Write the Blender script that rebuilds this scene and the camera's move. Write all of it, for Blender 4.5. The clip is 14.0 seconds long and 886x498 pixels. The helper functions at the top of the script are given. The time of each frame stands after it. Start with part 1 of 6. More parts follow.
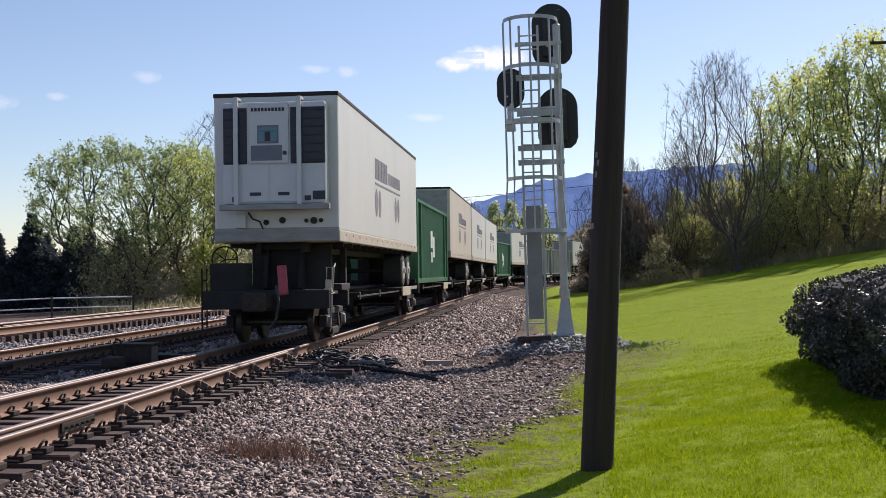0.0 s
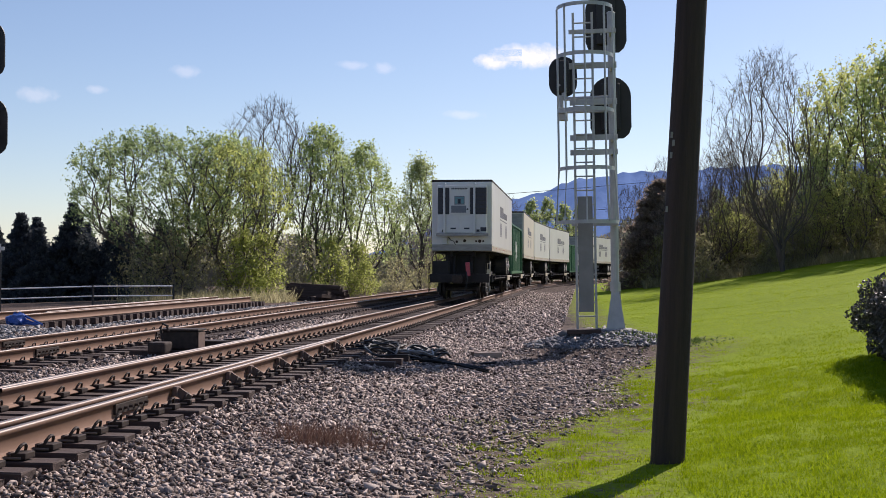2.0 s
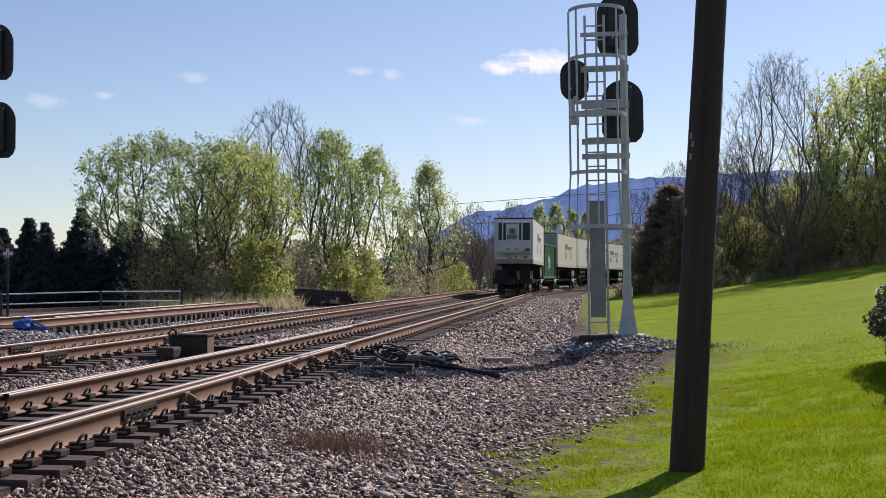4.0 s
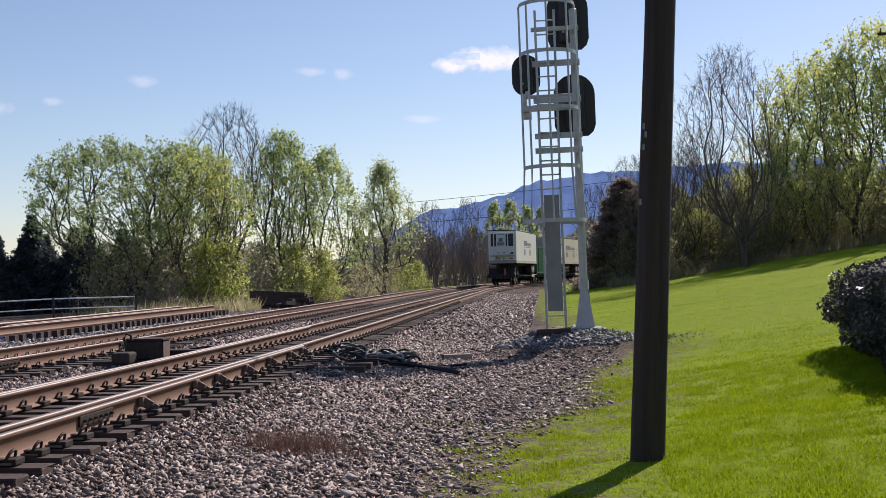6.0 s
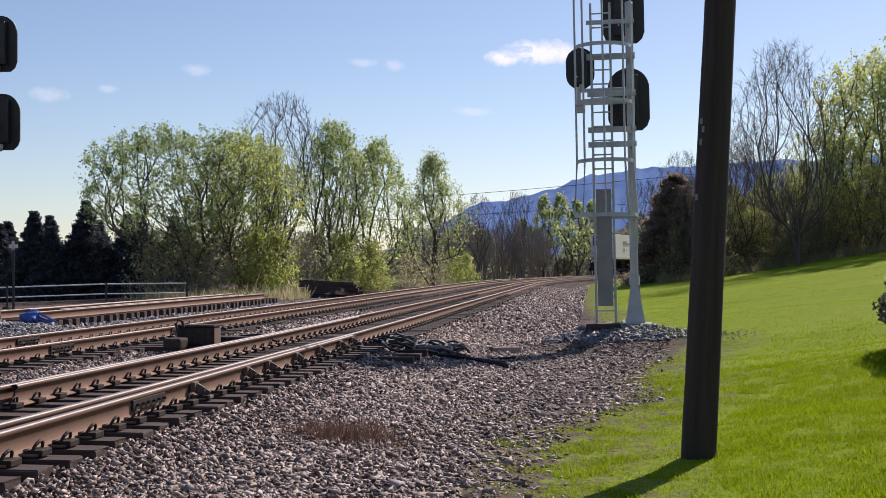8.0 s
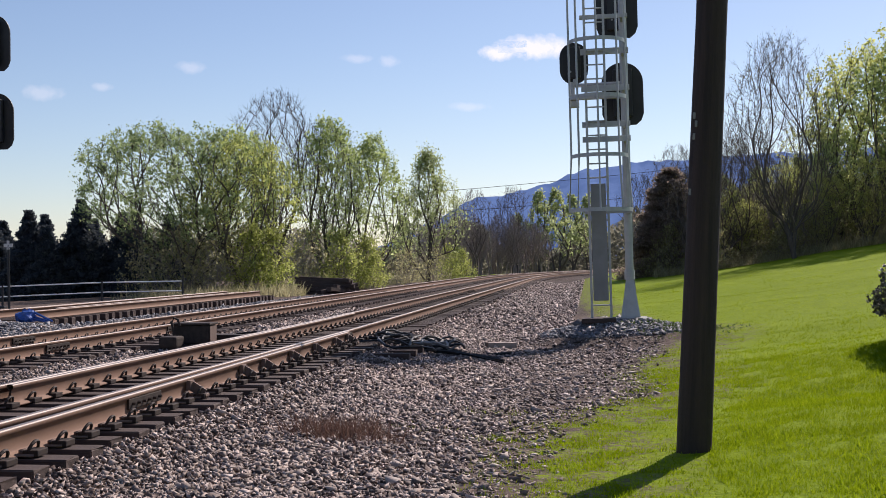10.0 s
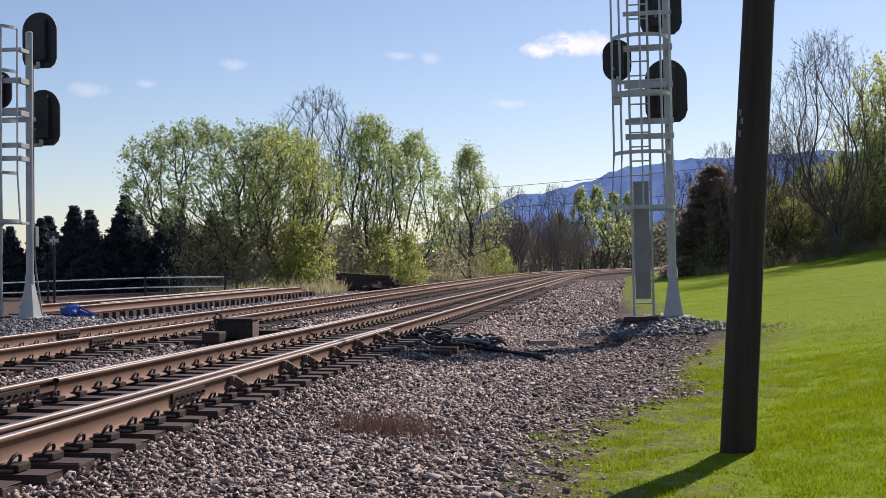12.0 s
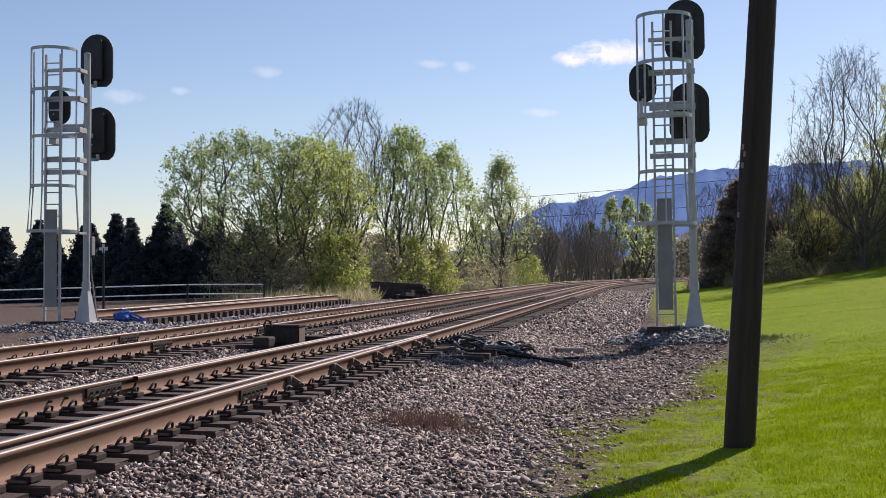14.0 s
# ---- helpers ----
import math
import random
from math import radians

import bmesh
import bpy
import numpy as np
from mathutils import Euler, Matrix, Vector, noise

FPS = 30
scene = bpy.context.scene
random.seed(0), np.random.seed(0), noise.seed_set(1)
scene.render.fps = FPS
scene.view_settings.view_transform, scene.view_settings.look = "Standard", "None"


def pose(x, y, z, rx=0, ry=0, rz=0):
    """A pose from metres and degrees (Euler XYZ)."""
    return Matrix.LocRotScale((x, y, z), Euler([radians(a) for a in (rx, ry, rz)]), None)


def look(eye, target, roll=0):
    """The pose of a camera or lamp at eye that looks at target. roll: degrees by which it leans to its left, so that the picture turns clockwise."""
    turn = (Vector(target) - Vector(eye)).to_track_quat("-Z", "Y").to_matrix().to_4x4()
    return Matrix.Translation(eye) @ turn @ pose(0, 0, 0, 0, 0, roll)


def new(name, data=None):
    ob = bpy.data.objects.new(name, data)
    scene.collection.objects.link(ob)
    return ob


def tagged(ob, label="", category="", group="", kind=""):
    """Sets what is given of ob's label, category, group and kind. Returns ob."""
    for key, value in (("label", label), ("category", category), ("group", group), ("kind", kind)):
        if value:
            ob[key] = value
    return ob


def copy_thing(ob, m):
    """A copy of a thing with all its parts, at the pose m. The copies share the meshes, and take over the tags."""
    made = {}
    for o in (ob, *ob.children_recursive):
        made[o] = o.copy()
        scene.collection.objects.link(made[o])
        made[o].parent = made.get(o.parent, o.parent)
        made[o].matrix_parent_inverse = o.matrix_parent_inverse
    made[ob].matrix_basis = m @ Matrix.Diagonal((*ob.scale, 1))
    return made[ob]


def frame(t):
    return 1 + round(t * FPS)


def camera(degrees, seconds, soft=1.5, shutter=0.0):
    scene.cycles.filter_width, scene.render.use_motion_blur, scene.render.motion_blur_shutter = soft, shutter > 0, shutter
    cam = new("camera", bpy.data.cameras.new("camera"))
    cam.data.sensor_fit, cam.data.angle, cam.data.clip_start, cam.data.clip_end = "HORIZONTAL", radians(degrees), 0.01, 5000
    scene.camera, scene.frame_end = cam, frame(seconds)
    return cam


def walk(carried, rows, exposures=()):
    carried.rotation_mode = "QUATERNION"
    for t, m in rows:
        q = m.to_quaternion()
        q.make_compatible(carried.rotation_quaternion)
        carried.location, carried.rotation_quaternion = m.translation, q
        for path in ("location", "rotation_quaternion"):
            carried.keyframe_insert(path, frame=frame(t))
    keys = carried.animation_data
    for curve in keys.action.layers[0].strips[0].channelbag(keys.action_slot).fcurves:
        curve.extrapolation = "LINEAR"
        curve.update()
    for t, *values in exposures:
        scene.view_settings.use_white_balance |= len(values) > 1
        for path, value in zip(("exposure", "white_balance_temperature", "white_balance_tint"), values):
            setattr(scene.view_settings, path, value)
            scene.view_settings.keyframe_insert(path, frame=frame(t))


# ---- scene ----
cam = camera(40.0, 14.0, soft=0.55)
PATH = [
    (0, (6.040, -0.551, 1.408), (5.8365, 1.4384, 1.4470), -0.76),
    (0.5, (6.015, -0.538, 1.393), (5.8577, 1.4557, 1.4204), 0.67),
    (1, (6.026, -0.481, 1.385), (5.8443, 1.5100, 1.4374), -0.35),
    (1.5, (5.891, -0.381, 1.345), (5.6968, 1.6090, 1.3734), -0.29),
    (2, (5.672, -0.134, 1.260), (5.4124, 1.8485, 1.2947), 0.11),
    (2.5, (5.631, -0.059, 1.279), (5.3770, 1.9247, 1.2940), 0.70),
    (2.7, (5.646, -0.088, 1.285), (5.3753, 1.8933, 1.3143), 0.73),
    (4.8, (5.537, 0.161, 1.214), (5.2979, 2.1460, 1.2616), -0.83),
    (5, (5.548, 0.156, 1.216), (5.3349, 2.1445, 1.2630), -1.07),
    (5.5, (5.560, 0.127, 1.215), (5.3788, 2.1184, 1.2634), -1.39),
    (6, (5.561, 0.119, 1.210), (5.3619, 2.1083, 1.2513), -1.30),
    (6.5, (5.548, 0.115, 1.218), (5.3185, 2.1014, 1.2435), -0.90),
    (7, (5.538, 0.127, 1.215), (5.2983, 2.1127, 1.2400), -0.61),
    (7.5, (5.524, 0.121, 1.209), (5.2791, 2.1054, 1.2387), -0.26),
    (8, (5.516, 0.139, 1.204), (5.2376, 2.1196, 1.2339), -0.20),
    (10.5, (5.534, 0.125, 1.214), (5.2636, 2.1067, 1.2359), -0.71),
    (11, (5.528, 0.121, 1.214), (5.2577, 2.1025, 1.2367), -0.56),
    (11.5, (5.516, 0.147, 1.209), (5.2200, 2.1251, 1.2316), -0.64),
    (12, (5.510, 0.146, 1.211), (5.1724, 2.1172, 1.2294), -0.37),
    (12.5, (5.504, 0.147, 1.212), (5.1639, 2.1174, 1.2317), -0.09),
    (13, (5.503, 0.142, 1.218), (5.1508, 2.1105, 1.2456), 0.38),
    (13.5, (5.719, -1.401, 1.282), (5.3511, 0.5648, 1.3128), 0.49),
    (14, (5.721, -1.415, 1.285), (5.3334, 0.5463, 1.3167), 0.08),
]
walk(cam, [(t, look(e, a, r)) for t, e, a, r in PATH], [(0, 0.44, 6600, 20), (1.5, 0.44, 6600, 20), (2.2, 0.34, 6600, 20), (5, 0.31, 6600, 20), (14, 0.33, 6600, 20)])

# ---------------------------------------------------------------- world, sun, exposure
SUN_EL, SUN_AZ = radians(38), math.atan2(0.44, 0.9)
world = bpy.data.worlds.new("sky")
scene.world = world
world.use_nodes = True
wn, wl = world.node_tree.nodes, world.node_tree.links
sky = wn.new("ShaderNodeTexSky")
sky.sky_type, sky.sun_disc = "NISHITA", False
sky.sun_elevation, sky.sun_rotation = SUN_EL, SUN_AZ
sky.air_density, sky.dust_density, sky.ozone_density = 1.0, 0.45, 2.7
sky.altitude = 500
wn["Background"].inputs["Strength"].default_value = 0.086
wl.new(sky.outputs["Color"], wn["Background"].inputs["Color"])
sun_data = bpy.data.lights.new("sun", "SUN")
sun_data.energy, sun_data.angle, sun_data.color = 4.2, radians(0.53), (1.0, 0.94, 0.84)
sun = new("sun", sun_data)
to_sun = Vector((math.sin(SUN_AZ) * math.cos(SUN_EL), math.cos(SUN_AZ) * math.cos(SUN_EL), math.sin(SUN_EL)))
sun.matrix_world = look(to_sun * 50, (0, 0, 0))


# ---------------------------------------------------------------- materials
class Mat:
    """A small node-building helper round one principled material."""

    def __init__(self, name):
        self.m = bpy.data.materials.new(name)
        self.m.use_nodes = True
        self.n, self.l = self.m.node_tree.nodes, self.m.node_tree.links
        self.p = self.n["Principled BSDF"]
        self.coord = self.n.new("ShaderNodeTexCoord").outputs["Object"]

    def noise(self, scale, detail=4, rough=0.6, stretch=None):
        t = self.n.new("ShaderNodeTexNoise")
        t.inputs["Scale"].default_value, t.inputs["Detail"].default_value = scale, detail
        t.inputs["Roughness"].default_value = rough
        v = self.coord
        if stretch:
            mp = self.n.new("ShaderNodeMapping")
            mp.inputs["Scale"].default_value = stretch
            self.l.new(v, mp.inputs["Vector"])
            v = mp.outputs["Vector"]
        self.l.new(v, t.inputs["Vector"])
        return t.outputs["Fac"]

    def ramp(self, fac, *stops):
        r = self.n.new("ShaderNodeValToRGB")
        el = r.color_ramp.elements
        while len(el) < len(stops):
            el.new(0.5)
        for e, (pos, col) in zip(el, stops):
            e.position, e.color = pos, (*col, 1) if len(col) == 3 else col
        self.l.new(fac, r.inputs["Fac"])
        return r.outputs["Color"]

    def mix(self, fac, a, b, how="MIX"):
        x = self.n.new("ShaderNodeMix")
        x.data_type, x.blend_type = "RGBA", how
        for sock, val in ((x.inputs[0], fac), (x.inputs[6], a), (x.inputs[7], b)):
            if isinstance(val, (int, float)):
                sock.default_value = val
            elif isinstance(val, tuple):
                sock.default_value = (*val, 1)
            else:
                self.l.new(val, sock)
        return x.outputs[2]

    def math(self, op, a, b):
        x = self.n.new("ShaderNodeMath")
        x.operation = op
        for sock, val in zip(x.inputs, (a, b)):
            if isinstance(val, (int, float)):
                sock.default_value = val
            else:
                self.l.new(val, sock)
        return x.outputs[0]

    def island(self):
        return self.n.new("ShaderNodeNewGeometry").outputs["Random Per Island"]

    def each(self):
        return self.n.new("ShaderNodeObjectInfo").outputs["Random"]

    def bump(self, fac, strength, dist=0.01):
        b = self.n.new("ShaderNodeBump")
        b.inputs["Strength"].default_value, b.inputs["Distance"].default_value = strength, dist
        self.l.new(fac, b.inputs["Height"])
        self.l.new(b.outputs["Normal"], self.p.inputs["Normal"])

    def set(self, color=None, rough=0.7, metal=0.0, spec=None):
        if isinstance(color, tuple):
            self.p.inputs["Base Color"].default_value = (*color, 1)
        elif color is not None:
            self.l.new(color, self.p.inputs["Base Color"])
        for key, val in (("Roughness", rough), ("Metallic", metal), ("Specular IOR Level", spec)):
            if val is None:
                continue
            if isinstance(val, (int, float)):
                self.p.inputs[key].default_value = val
            else:
                self.l.new(val, self.p.inputs[key])
        return self.m


def mottled(name, a, b, scale=6, rough=0.7, metal=0.0, bump=0.2, fine=60, dist=0.004, stretch=None, dirt=None, dirt_at=0.62):
    """A surface that wanders between two colours at a large and a small scale, with fine relief and optional dirt."""
    k = Mat(name)
    big, small = k.noise(scale, 5, 0.6, stretch), k.noise(fine, 3, 0.7, stretch)
    col = k.mix(k.ramp(big, (0.3, (0, 0, 0)), (0.7, (1, 1, 1))), a, b)
    col = k.mix(0.35, col, k.mix(small, a, b), "MIX")
    if dirt:
        col = k.mix(k.ramp(k.noise(scale * 0.6, 6, 0.7, stretch), (dirt_at, (0, 0, 0)), (dirt_at + 0.14, (1, 1, 1))), col, dirt)
    if bump:
        k.bump(k.mix(0.5, big, small), bump, dist)
    return k.set(col, rough, metal)


def leafy(name, a, b, c, trans=0.45, rough=0.7, spec=0.15, patch=1.1):
    """Thin leaves: colour by leaf, with light coming through."""
    k = Mat(name)
    col = k.ramp(k.island(), (0.0, a), (0.5, b), (1.0, c))
    col = k.mix(k.ramp(k.noise(patch, 3, 0.6), (0.38, (0, 0, 0)), (0.66, (0.45, 0.45, 0.45))), col, a)
    k.set(col, rough, 0, spec)
    t, mx = k.n.new("ShaderNodeBsdfTranslucent"), k.n.new("ShaderNodeMixShader")
    k.l.new(col, t.inputs["Color"])
    mx.inputs[0].default_value = trans
    k.l.new(k.p.outputs[0], mx.inputs[1])
    k.l.new(t.outputs[0], mx.inputs[2])
    k.l.new(mx.outputs[0], k.n["Material Output"].inputs["Surface"])
    return k.m


def stone_material(name, dark, mid, light, by_object=False):
    k = Mat(name)
    r = k.each() if by_object else k.island()
    col = k.ramp(r, (0.0, dark), (0.35, mid), (0.8, light), (1.0, tuple(min(1, c * 1.3) for c in light)))
    col = k.mix(k.noise(40, 3), k.mix(0.4, col, dark), col)
    k.bump(k.noise(90, 3), 0.4, 0.004)
    return k.set(col, 0.75)


def ground_material():
    """Gravel, worn earth and lawn, told apart by the grass and soil masks of the sheet."""
    k = Mat("ground_cover")

    def mask(name):
        at = k.n.new("ShaderNodeAttribute")
        at.attribute_name = name
        return at.outputs["Fac"]

    def step(v, lo, hi):
        return k.ramp(v, (lo, (0, 0, 0)), (hi, (1, 1, 1)))

    gv = k.noise(22, 3, 0.75)
    vor = k.n.new("ShaderNodeTexVoronoi")
    vor.inputs["Scale"].default_value = 19
    k.l.new(k.coord, vor.inputs["Vector"])
    stone = k.ramp(vor.outputs["Color"], (0.1, (0.055, 0.038, 0.033)), (0.5, (0.15, 0.11, 0.095)), (0.95, (0.33, 0.26, 0.23)))
    # stone gaps darkened in the colour, standing in for the shade between stones
    gap_shade = k.ramp(vor.outputs["Distance"], (0.25, (1, 1, 1)), (0.62, (0.25, 0.25, 0.25)))
    gravel = k.mix(1.0, stone, gap_shade, "MULTIPLY")
    soil = k.mix(0.5, k.mix(gv, (0.095, 0.067, 0.054), (0.235, 0.175, 0.145)), k.mix(1.0, stone, gap_shade, "MULTIPLY"))
    gravel = k.mix(step(k.math("ADD", mask("soil"), k.math("MULTIPLY", k.math("SUBTRACT", k.noise(1.6, 5), 0.5), 1.2)), 0.4, 0.62), gravel, soil)
    lawn = k.mix(k.ramp(k.noise(0.35, 5, 0.6), (0.35, (0, 0, 0)), (0.68, (1, 1, 1))), (0.185, 0.27, 0.003), (0.265, 0.35, 0.006))
    lawn = k.mix(k.ramp(k.noise(2.6, 5, 0.7), (0.45, (0, 0, 0)), (0.8, (1, 1, 1))), lawn, (0.115, 0.185, 0.003))
    lawn = k.mix(0.55, lawn, k.mix(k.noise(70, 2), (0.075, 0.12, 0.002), (0.30, 0.385, 0.012)))
    lawn = k.mix(k.ramp(k.noise(11, 4, 0.75), (0.46, (0, 0, 0)), (0.72, (0.6, 0.6, 0.6))), lawn, (0.07, 0.115, 0.003))
    edge = k.math("ADD", mask("grass"), k.math("MULTIPLY", k.math("SUBTRACT", k.noise(2.2, 6, 0.7), 0.5), 1.5))
    worn = k.mix(k.ramp(k.noise(7, 5, 0.75), (0.42, (0, 0, 0)), (0.6, (1, 1, 1))), lawn, soil)
    lawn = k.mix(step(k.math("ADD", k.math("MULTIPLY", mask("grass"), 0.5), k.math("MULTIPLY", k.math("SUBTRACT", k.noise(0.9, 4, 0.6), 0.5), 0.7)), 0.46, 0.66), worn, lawn)
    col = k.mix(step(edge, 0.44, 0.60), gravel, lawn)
    k.bump(k.mix(0.5, vor.outputs["Distance"], gv), 0.7, 0.03)
    return k.set(col, 0.9, 0, 0.06)


M = {}
M["ground"] = ground_material()
M["ballast"] = stone_material("ballast_stone", (0.05, 0.033, 0.028), (0.22, 0.16, 0.137), (0.53, 0.425, 0.37))
M["ballast_piece"] = stone_material("ballast_stone_single", (0.05, 0.033, 0.028), (0.22, 0.16, 0.137), (0.53, 0.425, 0.37), True)
M["grit"] = stone_material("grit_stone", (0.06, 0.042, 0.034), (0.19, 0.138, 0.116), (0.47, 0.38, 0.335))
M["grey_stone"] = stone_material("grey_stone", (0.07, 0.07, 0.078), (0.15, 0.15, 0.162), (0.27, 0.27, 0.29))
M["rust_rail"] = mottled("rusty_rail_steel", (0.17, 0.092, 0.058), (0.26, 0.155, 0.105), 5, 0.8, 0.2, 0.25, 70, 0.003, (1, 0.25, 1), (0.09, 0.055, 0.04))
M["rail_top"] = mottled("worn_rail_steel", (0.19, 0.15, 0.128), (0.30, 0.25, 0.222), 3, 0.5, 0.5, 0.08, 60, 0.001, (6, 0.2, 1))
M["tie"] = mottled("creosoted_tie_wood", (0.036, 0.022, 0.018), (0.095, 0.06, 0.05), 5, 0.85, 0, 0.6, 40, 0.012, (0.25, 4, 4), (0.05, 0.035, 0.03))
M["iron"] = mottled("dark_rusty_iron", (0.022, 0.017, 0.015), (0.075, 0.05, 0.04), 14, 0.7, 0.4, 0.3, 80, 0.003)
M["plate"] = mottled("rusty_tie_plate", (0.15, 0.10, 0.078), (0.25, 0.175, 0.145), 14, 0.75, 0.3, 0.3, 80, 0.003)
M["galv"] = mottled("galvanised_steel", (0.34, 0.345, 0.35), (0.50, 0.505, 0.51), 4, 0.5, 0.35, 0.06, 50, 0.002)
M["galv_dull"] = mottled("dull_grey_panel", (0.20, 0.195, 0.19), (0.28, 0.275, 0.27), 3, 0.6, 0.3, 0.05, 50, 0.002)
M["black_paint"] = mottled("matt_black_paint", (0.014, 0.014, 0.016), (0.026, 0.026, 0.029), 4, 0.55, 0, 0.08)
M["concrete"] = mottled("grey_concrete", (0.30, 0.29, 0.27), (0.43, 0.42, 0.40), 4, 0.9, 0, 0.3, 50)
M["pole"] = mottled("creosoted_pole_wood", (0.013, 0.009, 0.008), (0.062, 0.038, 0.031), 3, 0.8, 0, 0.8, 26, 0.02, (5, 5, 0.22), (0.018, 0.013, 0.012), 0.58)
M["trailer"] = mottled("weathered_white_trailer_side", (0.64, 0.63, 0.605), (0.73, 0.72, 0.695), 0.7, 0.42, 0, 0.03, 12, 0.002, (1, 1, 0.35), (0.58, 0.54, 0.48), 0.66)
M["trailer_tan"] = mottled("sun_faded_tan_trailer_side", (0.56, 0.50, 0.42), (0.66, 0.60, 0.52), 0.7, 0.5, 0, 0.03, 12, 0.002, (1, 1, 0.35), (0.48, 0.41, 0.33), 0.66)
M["white"] = mottled("white_unit_paint", (0.58, 0.59, 0.61), (0.68, 0.69, 0.70), 2, 0.4, 0, 0.03, 30, 0.002)
M["skirt"] = mottled("grimy_grey_sill", (0.24, 0.235, 0.23), (0.42, 0.41, 0.40), 2, 0.6, 0.2, 0.1, 30, 0.003, (1, 1, 3))
M["sill_tan"] = mottled("grimy_cream_rail", (0.42, 0.36, 0.28), (0.60, 0.55, 0.47), 2, 0.6, 0, 0.1, 30, 0.003, (1, 1, 3), (0.30, 0.20, 0.13))
M["green_box"] = mottled("green_container_paint", (0.028, 0.125, 0.062), (0.045, 0.175, 0.09), 0.8, 0.5, 0, 0.05, 20, 0.002, (1, 1, 0.4), (0.06, 0.13, 0.08), 0.68)
M["grey_box"] = mottled("grey_container_paint", (0.20, 0.22, 0.22), (0.30, 0.32, 0.32), 0.8, 0.5, 0, 0.05, 20, 0.002)
M["lettering"] = mottled("grey_violet_lettering", (0.17, 0.165, 0.20), (0.27, 0.26, 0.30), 5, 0.6, 0, 0)
M["pale_lettering"] = mottled("pale_lettering", (0.55, 0.60, 0.56), (0.68, 0.72, 0.68), 5, 0.6, 0, 0)
M["grille"] = mottled("dark_grille", (0.012, 0.014, 0.03), (0.03, 0.034, 0.055), 8, 0.45, 0, 0.1)
M["teal"] = mottled("teal_mark", (0.10, 0.25, 0.30), (0.14, 0.32, 0.37), 5, 0.5, 0, 0)
M["panel_grey"] = mottled("blue_grey_panel", (0.13, 0.15, 0.19), (0.18, 0.20, 0.24), 5, 0.5, 0, 0)
M["car_black"] = mottled("grimy_black_car_steel", (0.013, 0.011, 0.011), (0.035, 0.029, 0.027), 3, 0.75, 0.1, 0.2, 30, 0.004, None, (0.065, 0.05, 0.042), 0.68)
M["wheel"] = mottled("rolling_wheel_steel", (0.035, 0.03, 0.028), (0.08, 0.066, 0.058), 5, 0.5, 0.6, 0.1)
M["tyre"] = mottled("rubber_tyre", (0.02, 0.02, 0.02), (0.035, 0.034, 0.033), 12, 0.85, 0, 0.2)
M["rim"] = mottled("white_wheel_rim", (0.50, 0.47, 0.45), (0.65, 0.62, 0.60), 8, 0.5, 0.2, 0.1)
M["platform_edge"] = mottled("dusty_yellow_platform_edge", (0.42, 0.36, 0.25), (0.56, 0.50, 0.38), 4, 0.7, 0, 0.2, 40, 0.004, None, (0.22, 0.17, 0.12))
M["red"] = mottled("faded_red_marker", (0.42, 0.045, 0.07), (0.55, 0.09, 0.12), 6, 0.5, 0, 0.1)
M["bark"] = mottled("grey_brown_bark", (0.065, 0.052, 0.045), (0.15, 0.122, 0.105), 5, 0.9, 0, 0.7, 40, 0.02, (3, 3, 0.5))
M["twig"] = mottled("bare_twigs", (0.22, 0.185, 0.165), (0.34, 0.29, 0.265), 5, 0.9, 0, 0)
M["leaf_yellow"] = leafy("spring_leaves_yellow_green", (0.27, 0.31, 0.08), (0.43, 0.475, 0.14), (0.58, 0.61, 0.24), 0.76)
M["leaf_gold"] = leafy("spring_leaves_gold_green", (0.38, 0.41, 0.12), (0.55, 0.58, 0.20), (0.70, 0.71, 0.32), 0.84)
M["leaf_sage"] = leafy("spring_leaves_sage_green", (0.18, 0.24, 0.10), (0.32, 0.41, 0.18), (0.50, 0.58, 0.31), 0.70)
M["leaf_fresh"] = leafy("spring_leaves_fresh_green", (0.27, 0.345, 0.11), (0.41, 0.49, 0.19), (0.55, 0.62, 0.31), 0.74)
M["leaf_pale"] = leafy("spring_leaves_pale", (0.30, 0.36, 0.13), (0.45, 0.51, 0.23), (0.60, 0.65, 0.38), 0.72)
M["leaf_olive"] = leafy("olive_brown_buds", (0.20, 0.17, 0.075), (0.31, 0.27, 0.12), (0.43, 0.37, 0.18), 0.6)
M["needle"] = leafy("dark_spruce_needles", (0.04, 0.05, 0.064), (0.075, 0.09, 0.105), (0.13, 0.15, 0.155), 0.4)
M["cedar"] = leafy("rusty_cedar_foliage", (0.21, 0.165, 0.135), (0.31, 0.25, 0.205), (0.43, 0.35, 0.29), 0.72)
M["hedge"] = leafy("dark_hedge_leaves", (0.02, 0.021, 0.019), (0.05, 0.05, 0.045), (0.13, 0.122, 0.11), 0.06, 0.5, 0.5, 3.0)
M["creeper"] = leafy("low_creeper_leaves", (0.05, 0.085, 0.02), (0.09, 0.14, 0.035), (0.15, 0.21, 0.06), 0.4)
# near-black colour for the shade inside the hedge
M["hedge_core"] = mottled("hedge_inner_shade", (0.02, 0.019, 0.017), (0.04, 0.036, 0.033), 8, 0.9, 0, 0.5)
M["blade"] = leafy("lawn_blades", (0.16, 0.235, 0.003), (0.255, 0.345, 0.007), (0.38, 0.45, 0.02), 0.58, 0.9, 0.04, 1.6)
M["dry"] = leafy("dry_weeds", (0.11, 0.06, 0.045), (0.17, 0.095, 0.075), (0.25, 0.16, 0.12), 0.3)
M["scrub"] = leafy("pale_dry_scrub", (0.26, 0.23, 0.13), (0.40, 0.37, 0.21), (0.56, 0.51, 0.33), 0.66)
